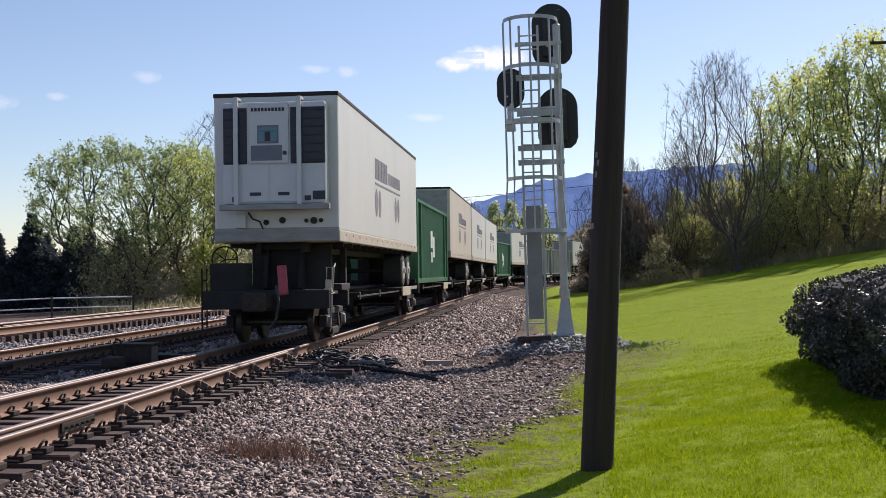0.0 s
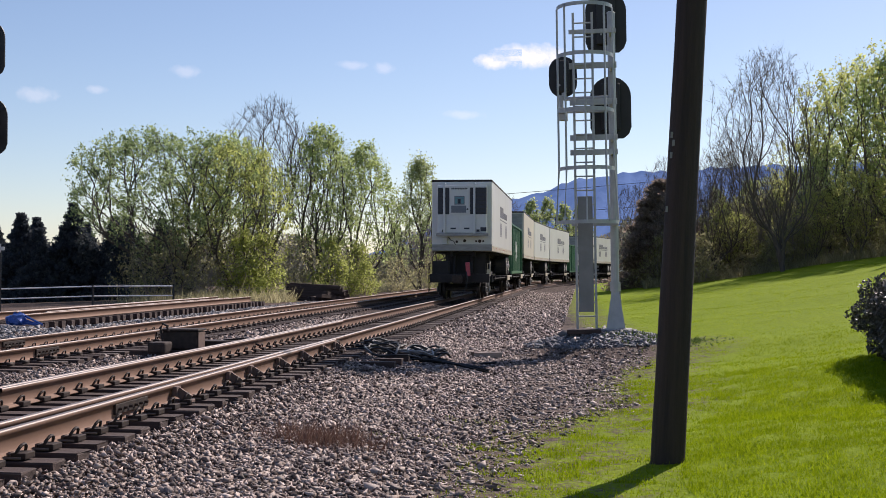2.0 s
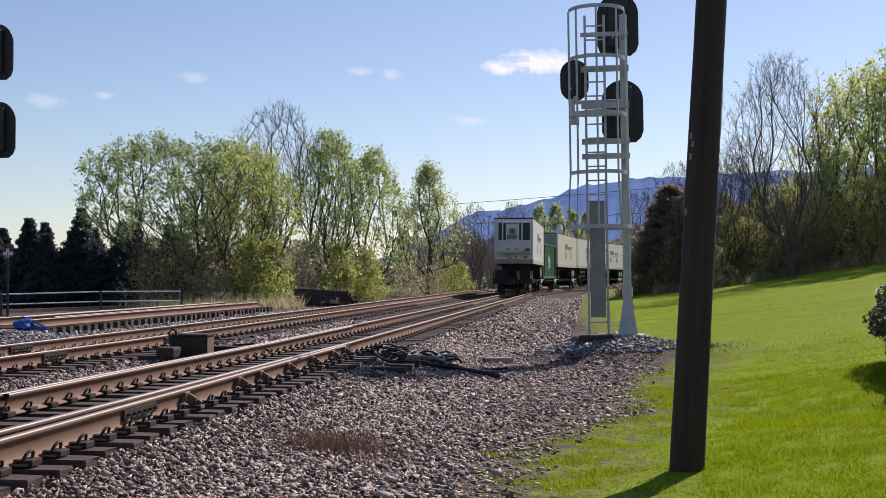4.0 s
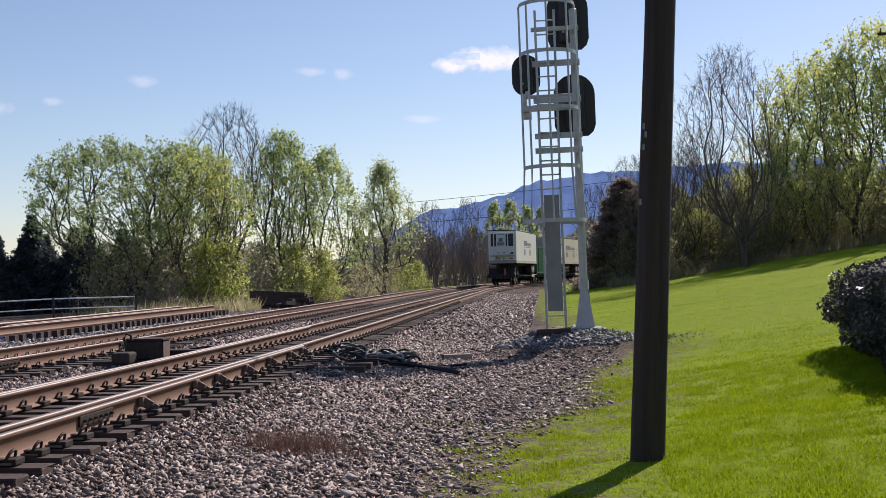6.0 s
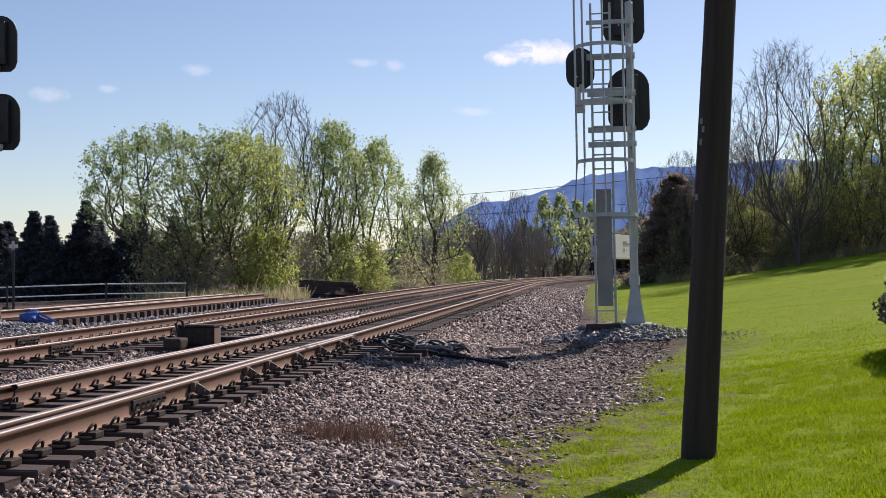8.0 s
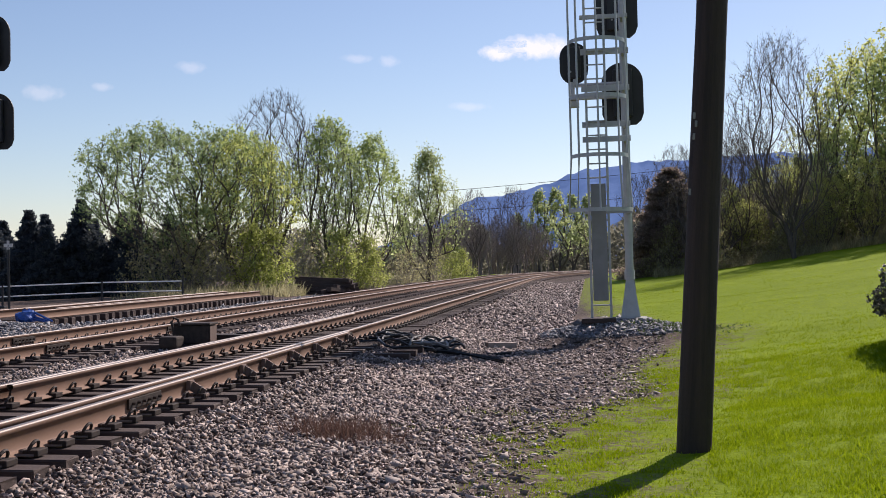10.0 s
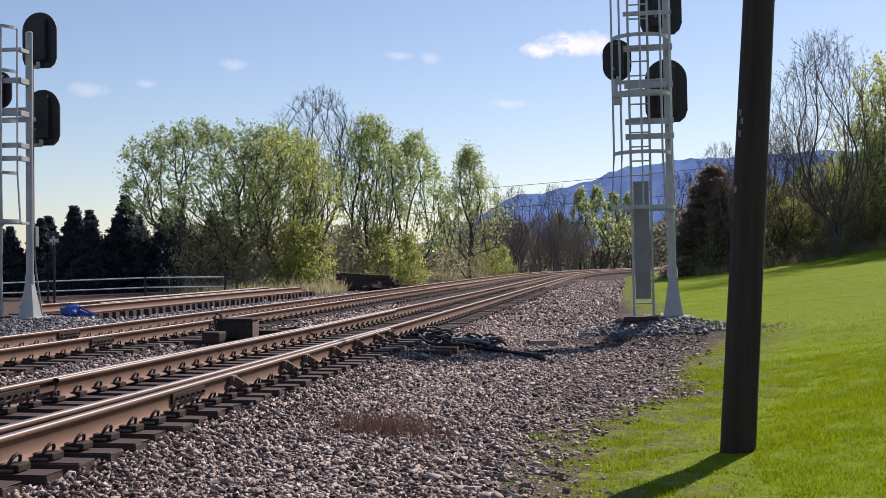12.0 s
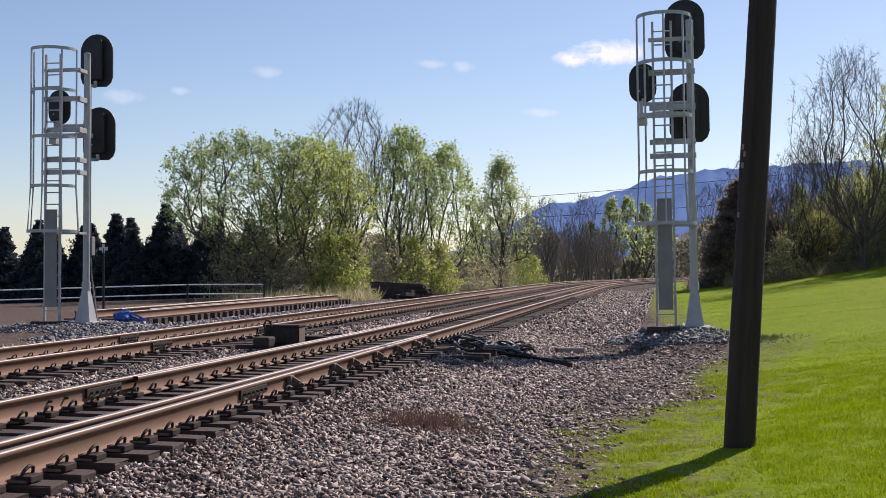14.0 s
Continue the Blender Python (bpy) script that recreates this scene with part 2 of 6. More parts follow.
M["thicket"] = leafy("olive_thicket_buds", (0.28, 0.26, 0.13), (0.42, 0.40, 0.21), (0.60, 0.57, 0.34), 0.84)
M["far_leaf"] = leafy("hazy_budding_woods", (0.20, 0.19, 0.15), (0.28, 0.27, 0.20), (0.36, 0.36, 0.25), 0.6, 0.8, 0.05, 0.12)
M["rubber_cable"] = mottled("black_cable_rubber", (0.012, 0.012, 0.013), (0.03, 0.03, 0.032), 10, 0.5, 0, 0.1)
M["grey_cable"] = mottled("grey_cable_sheath", (0.20, 0.19, 0.185), (0.30, 0.29, 0.28), 10, 0.5, 0, 0.1)
M["blue"] = mottled("blue_tarp", (0.02, 0.07, 0.30), (0.04, 0.12, 0.42), 8, 0.45, 0, 0.4)
M["board"] = mottled("weathered_board", (0.26, 0.20, 0.16), (0.40, 0.33, 0.28), 8, 0.85, 0, 0.4, 50, 0.006, (0.4, 4, 4))
M["pipe"] = mottled("pale_pipe_rail", (0.72, 0.72, 0.72), (0.80, 0.80, 0.79), 4, 0.5, 0.3, 0.05)


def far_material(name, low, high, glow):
    """The wooded ridge, kilometres off: a plain backdrop, the air's blue haze put into its colour and glow."""
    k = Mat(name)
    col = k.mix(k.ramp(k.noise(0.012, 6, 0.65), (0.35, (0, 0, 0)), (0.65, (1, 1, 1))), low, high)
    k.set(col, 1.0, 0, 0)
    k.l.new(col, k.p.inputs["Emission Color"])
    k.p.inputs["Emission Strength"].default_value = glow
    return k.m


M["ridge"] = far_material("ridge_painted_haze", (0.075, 0.125, 0.26), (0.105, 0.165, 0.32), 0.55)


def cloud_material(name, most):
    k = Mat(name)
    sep = k.n.new("ShaderNodeTexCoord").outputs["Generated"]
    grad = k.n.new("ShaderNodeTexGradient")
    grad.gradient_type = "SPHERICAL"
    mp = k.n.new("ShaderNodeMapping")
    mp.inputs["Location"].default_value, mp.inputs["Scale"].default_value = (-1, -1, 0), (2, 2, 0)
    k.l.new(sep, mp.inputs["Vector"])
    k.l.new(mp.outputs["Vector"], grad.inputs["Vector"])
    puff = k.math("ADD", k.math("MULTIPLY", grad.outputs["Fac"], 1.25), k.math("MULTIPLY", k.math("SUBTRACT", k.noise(0.018, 6, 0.6), 0.5), 1.5))
    fac = k.ramp(puff, (0.35, (0, 0, 0)), (0.95, (most, most, most)))
    em, tr, mx = k.n.new("ShaderNodeEmission"), k.n.new("ShaderNodeBsdfTransparent"), k.n.new("ShaderNodeMixShader")
    em.inputs["Color"].default_value, em.inputs["Strength"].default_value = (0.93, 0.92, 0.95, 1), 0.95
    k.l.new(fac, mx.inputs[0])
    k.l.new(tr.outputs[0], mx.inputs[1])
    k.l.new(em.outputs[0], mx.inputs[2])
    k.l.new(mx.outputs[0], k.n["Material Output"].inputs["Surface"])
    return k.m


M["cloud"] = cloud_material("thin_cloud", 0.75)
M["faint_cloud"] = cloud_material("faint_cloud", 0.22)


# ---------------------------------------------------------------- building helpers
def finish(name, bm, materials, smooth=False):
    me = bpy.data.meshes.new(name)
    bm.to_mesh(me)
    bm.free()
    for m in materials if isinstance(materials, (list, tuple)) else (materials,):
        me.materials.append(m)
    if smooth:
        me.polygons.foreach_set("use_smooth", [True] * len(me.polygons))
    return me


def part(name, bm, material, parent, label="", smooth=False):
    ob = new(name, finish(name, bm, material, smooth))
    ob.parent = parent
    if label:
        tagged(ob, label)
    return ob


def thing(name, label, category, group="", at=None, kind=""):
    ob = new(name)
    ob.empty_display_size = 0.2
    if at is not None:
        ob.matrix_basis = at
    return tagged(ob, label, category, group, kind)


def raw(name, verts, faces, material, parent=None, smooth=False):
    """A mesh from generated arrays; faces all have the same number of corners."""
    verts, faces = np.asarray(verts, dtype=np.float32), np.asarray(faces, dtype=np.int32)
    me = bpy.data.meshes.new(name)
    me.vertices.add(len(verts))
    me.vertices.foreach_set("co", verts.ravel())
    n = faces.shape[1]
    me.loops.add(faces.size)
    me.loops.foreach_set("vertex_index", faces.ravel())
    me.polygons.add(len(faces))
    me.polygons.foreach_set("loop_start", np.arange(len(faces), dtype=np.int32) * n)
    me.update(calc_edges=True)
    me.validate()
    me.materials.append(material)
    if smooth:
        me.polygons.foreach_set("use_smooth", [True] * len(faces))
    ob = new(name, me)
    if parent:
        ob.parent = parent
    return ob


def box(bm, x0, x1, y0, y1, z0, z1, bevel=0.0, turn=None, mat=0):
    m = Matrix.Translation(((x0 + x1) / 2, (y0 + y1) / 2, (z0 + z1) / 2))
    if turn is not None:
        m = m @ turn
    m = m @ Matrix.Diagonal((abs(x1 - x0), abs(y1 - y0), abs(z1 - z0), 1))
    vs = bmesh.ops.create_cube(bm, size=1, matrix=m)["verts"]
    fs = {f for v in vs for f in v.link_faces}
    for f in fs:
        f.material_index = mat
    if bevel:
        es = {e for v in vs for e in v.link_edges}
        bmesh.ops.bevel(bm, geom=list(es), offset=bevel, segments=2, affect="EDGES", profile=0.6, clamp_overlap=True)
    return bm


def rod(bm, a, b, r0, r1=None, seg=8):
    a, b = Vector(a), Vector(b)
    d = b - a
    m = Matrix.Translation((a + b) / 2) @ d.to_track_quat("Z", "Y").to_matrix().to_4x4()
    bmesh.ops.create_cone(bm, cap_ends=True, segments=seg, radius1=r0, radius2=r0 if r1 is None else r1, depth=d.length, matrix=m)
    return bm


def tube(bm, pts, r, seg=6, rz=None):
    """One bent bar through the points; with rz a flat band r thick and rz high."""
    P = [Vector(p) for p in pts]
    rings = []
    for k, p in enumerate(P):
        d = (P[min(k + 1, len(P) - 1)] - P[max(k - 1, 0)]).normalized()
        u = d.cross(Vector((0, 0, 1)))
        if u.length < 0.05:
            u = d.cross(Vector((1, 0, 0)))
        u.normalize()
        v = u.cross(d)
        if rz:
            rings.append([bm.verts.new(p + u * a * r + v * b * rz) for a, b in ((1, 1), (-1, 1), (-1, -1), (1, -1))])
        else:
            rings.append([bm.verts.new(p + (u * math.cos(6.28318 * j / seg) + v * math.sin(6.28318 * j / seg)) * r) for j in range(seg)])
    for a, b in zip(rings[:-1], rings[1:]):
        n = len(a)
        for j in range(n):
            bm.faces.new((a[j], a[(j + 1) % n], b[(j + 1) % n], b[j]))
    bm.faces.new(list(reversed(rings[0])))
    bm.faces.new(rings[-1])
    return bm


def B():
    return bmesh.new()


# ---------------------------------------------------------------- the line of the tracks and the lie of the land
TRACK_GAP = 4.30


def lay_line():
    """The near track's centre line, metre by metre: straight, a slight set to the left, then a long right-hand curve that tightens."""
    ss = np.arange(-700.0, 520.0, 0.25)
    bend = np.where((ss > 90) & (ss < 152), 1 / 280, np.where((ss >= 152) & (ss < 400), 1 / 200, 0.0))
    head = np.where(ss > 22, -0.0155, 0.0) + np.cumsum(bend) * 0.25
    head = np.minimum(head, 1.35)
    x, y = np.cumsum(np.sin(head)) * 0.25, np.cumsum(np.cos(head)) * 0.25
    k = np.searchsorted(ss, 0.0)
    return ss, x - x[k], y - y[k], head


LINE = lay_line()


def line(s):
    """Place and heading (radians right of +y) on the near track's centre line, s metres along."""
    return tuple(float(np.interp(s, LINE[0], v)) for v in LINE[1:])


def beside(s, off):
    x, y, a = line(s)
    return x + off * math.cos(a), y - off * math.sin(a), a


def centre_x(y):
    return np.interp(y, LINE[2], LINE[1])


def grass_edge(y):
    return np.interp(y, [-10, 6, 9, 11, 14, 15.5, 16.7, 21, 24, 26, 30, 40, 54, 80, 120], [5.4, 5.3, 5.0, 4.75, 5.0, 5.5, 6.1, 5.95, 6.7, 7.2, 5.6, 4.9, 4.0, 3.9, 3.8])


def height(x, y):
    x, y = np.asarray(x, dtype=float), np.asarray(y, dtype=float)
    r = x - centre_x(y)
    u = np.clip(r - 5.8, 0, 34)
    lawn = -0.67 + 0.0105 * np.clip(y - 12, -8, 70) + 0.09 * u + 0.004 * u * np.minimum(u, 12)
    # swells and a trough added, their dark bands standing in for cast shadows
    shade_swell = np.clip((x - 6.6) / 1.5, 0, 1) * np.clip((60 - y) / 20, 0, 1)
    lawn = lawn + shade_swell * (0.05 * np.sin(y * 0.95 + 0.25 * x + 0.6 * np.sin(0.5 * x)) + 0.035 * np.sin(y * 0.41 - 0.7 * x + 1.0) - 0.10 * np.exp(-((y - 15.4 - 0.1 * (x - 8)) / 0.8) ** 2))
    shoulder = np.interp(r, [0.9, 1.5, 2.0, 3.4, 5.2], [-0.29, -0.325, -0.41, -0.54, -0.62])
    k = np.clip((r - 3.2) / 2.6, 0, 1)
    right = shoulder * (1 - k) + np.minimum(lawn, 6) * k
    left = np.interp(r, [-60, -36, -20, -13.5, -12.2, -8.2, -7.0, 0], [-1.5, -1.0, -0.5, -0.30, -0.38, -0.38, -0.30, -0.30])
    z = np.where(r > 0, right, left)
    for cx, cy, top, rad in ((5.75, 27.0, -0.09, 1.25), (-9.9, 27.9, -0.16, 1.6)):
        d = np.hypot(x - cx, (y - cy) * 0.9)
        w = np.clip(1.35 - d / rad * 0.75, 0, 1)
        z = np.where(d < 3, np.maximum(z, z * (1 - w) + top * w), z)
    return z


# ---------------------------------------------------------------- ground
def build_ground():
    xs = np.concatenate([[-4000, -1500, -600, -300, -150, -100, -80], np.arange(-60, -14, 2.0), np.arange(-14, 14, 0.22), np.arange(14, 60, 1.5), [60, 80, 120, 200, 400, 900, 2000, 4000]])
    ys = np.concatenate([[-600, -200, -80, -40, -20], np.arange(-12, 5, 1.0), np.arange(5, 40, 0.22), np.arange(40, 90, 0.8), np.arange(90, 260, 4.0), [270, 300, 360, 450, 600, 900, 1500, 2500, 4500]])
    X, Y = np.meshgrid(xs, ys)
    Z = height(X, Y)
    rng = np.random.default_rng(3)
    near = (np.abs(X) < 14) & (Y > 4) & (Y < 60)
    Z = Z + np.where(near, rng.normal(0, 0.008, Z.shape), 0)
    nx, ny = len(xs), len(ys)
    i = (np.arange(ny - 1)[:, None] * nx + np.arange(nx - 1)[None, :]).ravel()
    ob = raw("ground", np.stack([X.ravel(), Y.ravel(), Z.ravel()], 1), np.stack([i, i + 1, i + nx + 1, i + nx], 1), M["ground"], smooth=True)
    r = X - centre_x(Y)
    mound = np.minimum(np.hypot(X - 5.6, Y - 27.0) - 1.7, np.hypot(X + 9.9, Y - 27.9) - 2.6)
    g = np.where(r > 0, X - grass_edge(Y), -9.0)
    g = np.where(Y > 60, np.where(r > 0, r - 4.2, np.where(r > -13.5, -9.5 - r, -2.0)), g)
    g = np.minimum(g, mound)
    soil = np.where(r > 0, np.clip((r - 2.9) / 1.2, 0, 1) * np.clip((44 - Y) / 10, 0.12, 1), np.clip((-7.4 - r) / 1.5, 0, 0.7))
    for name, val in (("grass", np.clip(0.5 + g * 0.55, -1, 2)), ("soil", soil)):
        ob.data.attributes.new(name, "FLOAT", "POINT").data.foreach_set("value", val.ravel().astype(np.float32))
    return tagged(ob, "gravel, worn earth and bright green sloping lawn", "ground", kind="structure")


build_ground()


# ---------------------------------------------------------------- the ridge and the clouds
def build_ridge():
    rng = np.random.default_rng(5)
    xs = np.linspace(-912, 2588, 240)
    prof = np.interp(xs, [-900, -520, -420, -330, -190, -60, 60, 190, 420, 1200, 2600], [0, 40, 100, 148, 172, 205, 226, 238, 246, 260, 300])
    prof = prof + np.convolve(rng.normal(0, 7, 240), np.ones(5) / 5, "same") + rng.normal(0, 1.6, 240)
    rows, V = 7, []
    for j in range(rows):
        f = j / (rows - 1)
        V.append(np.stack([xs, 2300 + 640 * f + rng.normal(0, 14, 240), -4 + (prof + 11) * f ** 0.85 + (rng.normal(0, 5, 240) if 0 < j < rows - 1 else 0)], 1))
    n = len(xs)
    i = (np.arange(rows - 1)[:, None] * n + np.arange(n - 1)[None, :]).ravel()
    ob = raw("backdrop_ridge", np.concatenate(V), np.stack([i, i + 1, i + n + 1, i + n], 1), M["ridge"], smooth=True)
    tagged(ob, "long wooded mountain ridge, painted blue with distance haze", "mountain", kind="structure")


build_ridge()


def build_cloud(x, z, w, h, mat):
    bm = B()
    bmesh.ops.create_grid(bm, x_segments=2, y_segments=2, size=0.5, matrix=Matrix.Diagonal((w, h, 1, 1)))
    ob = new("backdrop_cloud", finish("backdrop_cloud", bm, M[mat]))
    ob.matrix_basis = pose(x, 4200, z, 90, 0, 0)
    ob.visible_shadow = False
    tagged(ob, "small thin white cloud in a blue sky", "cloud", kind="structure")


for c in ((-240, 742, 430, 130, "cloud"), (-370, 726, 200, 80, "cloud"), (-2045, 640, 240, 90, "faint_cloud"), (-1475, 714, 170, 70, "faint_cloud"), (-755, 713, 120, 65, "faint_cloud"), (-866, 724, 170, 50, "faint_cloud"), (-476, 543, 200, 50, "faint_cloud"), (-1812, 655, 130, 50, "faint_cloud")):
    build_cloud(*c)


# ---------------------------------------------------------------- tracks
RAIL_TIES = 0.495


def rail_profile():
    half = [(0.0, -0.222), (0.078, -0.222), (0.078, -0.208), (0.022, -0.190), (0.009, -0.175), (0.009, -0.055), (0.034, -0.042), (0.036, -0.012), (0.028, 0.0)]
    return half + [(-x, z) for x, z in reversed(half[1:])]


def stock(s):
    """The stock rail that leaves the near rail towards the eye: its offset from the centre line."""
    return 0.7525 + 0.085 + max(0.0, 21.0 - s) * 0.0125


def build_rail(name, parent, off, s0, s1, lift=0.0, step=1.5, taper=False):
    prof = rail_profile()
    n = len(prof)
    ss = np.arange(s0, s1 + 0.01, step)
    V = []
    for s in ss:
        o = off
        if taper:
            o = stock(s)
        x, y, a = beside(s, o)
        V += [(x + px * math.cos(a), y - px * math.sin(a), pz + lift) for px, pz in prof]
    F, top = [], []
    for k in range(len(ss) - 1):
        for j in range(n):
            j2 = (j + 1) % n
            F.append((k * n + j, k * n + j2, (k + 1) * n + j2, (k + 1) * n + j))
            top.append(1 if min(prof[j][1], prof[j2][1]) > -0.02 else 0)
    ob = raw(name, V, F, M["rust_rail"], parent)
    ob.data.materials.append(M["rail_top"])
    ob.data.polygons.foreach_set("material_index", top)
    return ob


def tie_mesh(length, seed, z1=-0.222, thick=0.19):
    rng = random.Random(seed)
    bm = B()
    box(bm, -length / 2, length / 2, -0.125, 0.125, z1 - thick, z1, 0.014)
    for v in bm.verts:
        v.co += Vector((rng.uniform(-0.012, 0.012), rng.uniform(-0.006, 0.006), rng.uniform(-0.005, 0.003)))
    return finish("tie", bm, M["tie"])


def sink(bm, k=1.0):
    """Bring rail fittings down to the foot of the rail, k times their size."""
    for v in bm.verts:
        v.co = Vector((0.075 + (v.co.x - 0.075) * k if v.co.x > 0 else v.co.x, v.co.y * k, -0.222 + (v.co.z + 0.186) * k))


def plate_mesh():
    bm = B()
    box(bm, -0.17, 0.20, -0.10, 0.10, -0.186, -0.166)
    box(bm, 0.078, 0.115, -0.085, 0.085, -0.17, -0.135)
    box(bm, -0.115, -0.078, -0.085, 0.085, -0.17, -0.135)
    sink(bm)
    return finish("tie_plate", bm, M["plate"])


def clip_mesh(plain=False):
    """A sprung steel clip: an arched bar with two feet over a shoulder."""
    bm = B()
    n = 4 if plain else 8
    pts = [(0.15 + 0.03 * math.sin(math.pi * k / n), 0.078 * math.cos(math.pi * k / n), -0.185 + 0.075 * math.sin(math.pi * k / n)) for k in range(n + 1)]
    tube(bm, pts, 0.0135, 3 if plain else 6)
    box(bm, 0.085, 0.235, -0.085, 0.085, -0.222, -0.172, 0 if plain else 0.008)
    if not plain:
        tube(bm, [pts[-1], (0.11, -0.06, -0.19), (0.07, -0.02, -0.185)], 0.0135, 6)
        rod(bm, (0.20, 0.05, -0.222), (0.20, 0.05, -0.178), 0.017, 0.014, 6)
    return finish("rail_clip", bm, M["iron"])


TIES = [tie_mesh(2.84, k) for k in range(4)]
PLATE, CLIP, CLIP_PLAIN = plate_mesh(), clip_mesh(), clip_mesh(True)


def child(name, me, parent, m):
    ob = new(name, me)
    ob.parent = parent
    ob.matrix_basis = m
    return ob


def joined(name, me_list, poses, parent, material):
    """Many poses of alike small meshes as one mesh."""
    V, F, base = [], [], 0
    cache = []
    for me in me_list:
        me.calc_loop_triangles()
        co = np.empty(len(me.vertices) * 3, np.float32)
        me.vertices.foreach_get("co", co)
        tr = np.empty(len(me.loop_triangles) * 3, np.int32)
        me.loop_triangles.foreach_get("vertices", tr)
        cache.append((co.reshape(-1, 3), tr.reshape(-1, 3)))
    for i, m in enumerate(poses):
        co, tr = cache[i % len(cache)]
        mm = np.array(m)
        V.append(co @ mm[:3, :3].T + mm[:3, 3])
        F.append(tr + base)
        base += len(co)
    ob = raw(name, np.concatenate(V), np.concatenate(F), material, parent)
    return tagged(ob, kind="stuff")


def at_track(s, off, dz=0.0, flip=False, spin=0.0):
    x, y, a = beside(s, off)
    return pose(x, y, dz, 0, 0, -math.degrees(a) + (180 if flip else 0) + spin)


def build_track(name, label, off, s0, s_near, s_far, phase):
    root = thing(name, label, "railway track", kind="structure")
    rng = random.Random(name)
    for side in (-1, 1):
        build_rail("rail", root, off + side * 0.7525, -14, 330)
    far, far_plates = [], []
    k = 0
    s = phase
    while s < s_far:
        m = at_track(s, off + rng.uniform(-0.04, 0.04), rng.uniform(-0.012, 0.0), spin=rng.uniform(-0.7, 0.7))
        if s < s_near:
            child("tie", TIES[k % 4], root, m)
            for side in (-1, 1):
                far_plates.append(at_track(s, stock(s) if side > 0 and off == 0 and s < 21.6 else off + side * 0.7525, 0, side < 0))
        else:
            far.append(m)
            for side in (-1, 1):
                far_plates.append(at_track(s, off + side * 0.7525, 0, side < 0))
        k += 1
        s += RAIL_TIES
    joined("far_ties", TIES, far, root, M["tie"])
    joined("plates", [PLATE], far_plates, root, M["plate"])
    return root


near_track = build_track("track_near", "main railway track, rusty rails on wooden ties", 0.0, -10, 62, 190, 3.0)
far_track = build_track("track_far", "second railway track, rusty rails on wooden ties", -TRACK_GAP, -10, 62, 190, 3.2)

# the switch point lying against the near rail, and the clips and braces that hold the rails
build_rail("stock_rail", near_track, 0.85, -8, 21.6, -0.004, 0.8, True)
build_rail("switch_point", near_track, -0.63, 12.0, 30.0, 0.004, 0.8)
s = 3.0
clips_rest = []
while s < 60:
    for side in (-1, 1):
        for flip in (False, True):
            m = at_track(s, stock(s) if side > 0 and s < 21.6 else side * 0.7525, 0, flip)
            if s < 26 and ((side > 0) != flip or side < 0):
                child("rail_clip", CLIP, near_track, m)
            else:
                clips_rest.append(m)
    s += RAIL_TIES
s = 3.2
while s < 60:
    for side in (-1, 1):
        clips_rest.append(at_track(s, -TRACK_GAP + side * 0.7525, 0, False))
    s += RAIL_TIES
joined("clips", [CLIP_PLAIN], clips_rest, near_track, M["iron"])


def brace_mesh():
    bm = B()
    box(bm, 0.02, 0.21, -0.05, 0.05, -0.175, -0.15, 0.005)
    box(bm, 0.05, 0.19, -0.012, 0.012, -0.16, -0.075, 0.004, pose(0, 0, 0, 0, 32, 0))
    box(bm, 0.03, 0.075, -0.055, 0.055, -0.12, -0.035, 0.006)
    sink(bm, 1.25)
    return finish("rail_brace", bm, M["plate"])


BRACE = brace_mesh()
for s in (12.9, 14.9, 15.9, 17.4, 18.9, 20.4, 21.4):
    child("rail_brace", BRACE, near_track, at_track(s, stock(s)))


def joint_mesh():
    bm = B()
    box(bm, 0.012, 0.04, -0.42, 0.42, -0.15, -0.05, 0.006)
    for y in (-0.34, -0.2, -0.07, 0.07, 0.2, 0.34):
        rod(bm, (0.03, y, -0.1), (0.075, y, -0.1), 0.017, 0.014, 6)
    return finish("joint_bar", bm, M["iron"])


JOINT = joint_mesh()
for s, off in ((11.6, stock(11.6)), (21.8, 0.7525), (11.4, -0.7525), (17.2, -0.7525), (20.6, -0.7525), (25.2, -0.7525)):
    child("joint_bar", JOINT, near_track, at_track(s, off))
for s, off in ((19.2, -TRACK_GAP + 0.7525), (24.8, -TRACK_GAP + 0.7525), (21.0, -TRACK_GAP - 0.7525)):
    child("joint_bar", JOINT, far_track, at_track(s, off))
# small bolts on the web of the far rail
bolt_bm = B()
for k in range(46):
    if k % 7 in (2, 5):
        continue
    rod(bolt_bm, (-0.742 + 0.0, 10.2 + k * 0.34, -0.10), (-0.70, 10.2 + k * 0.34, -0.10), 0.018, 0.014, 6)
part("web_bolts", bolt_bm, M["iron"], near_track)

# the panel of spare track lying beyond, on top of the gravel
panel = thing("track_panel", "laid-out spare track panel, brown rails on dark ties", "railway track", kind="structure")
PANEL_X = -10.25
for side in (-1, 1):
    ob = build_rail("rail", panel, PANEL_X + side * 0.7525, 30.5, 54, 0.06)
    ob = build_rail("loose_rail", panel, PANEL_X + side * 0.45 - 0.1, 33, 51, 0.06)
s = 31.0
k = 0
PANEL_TIE = tie_mesh(2.6, 9, -0.163, 0.20)
while s < 53.5:
    child("tie", PANEL_TIE, panel, at_track(s, PANEL_X + 0.02 * math.sin(k * 2.3)))
    s += 0.56
    k += 1
blocking = B()
box(blocking, -11.6, -9.1, 27.9, 30.9, -0.40, -0.20, 0.02)
part("stacked_timbers", blocking, M["tie"], panel)


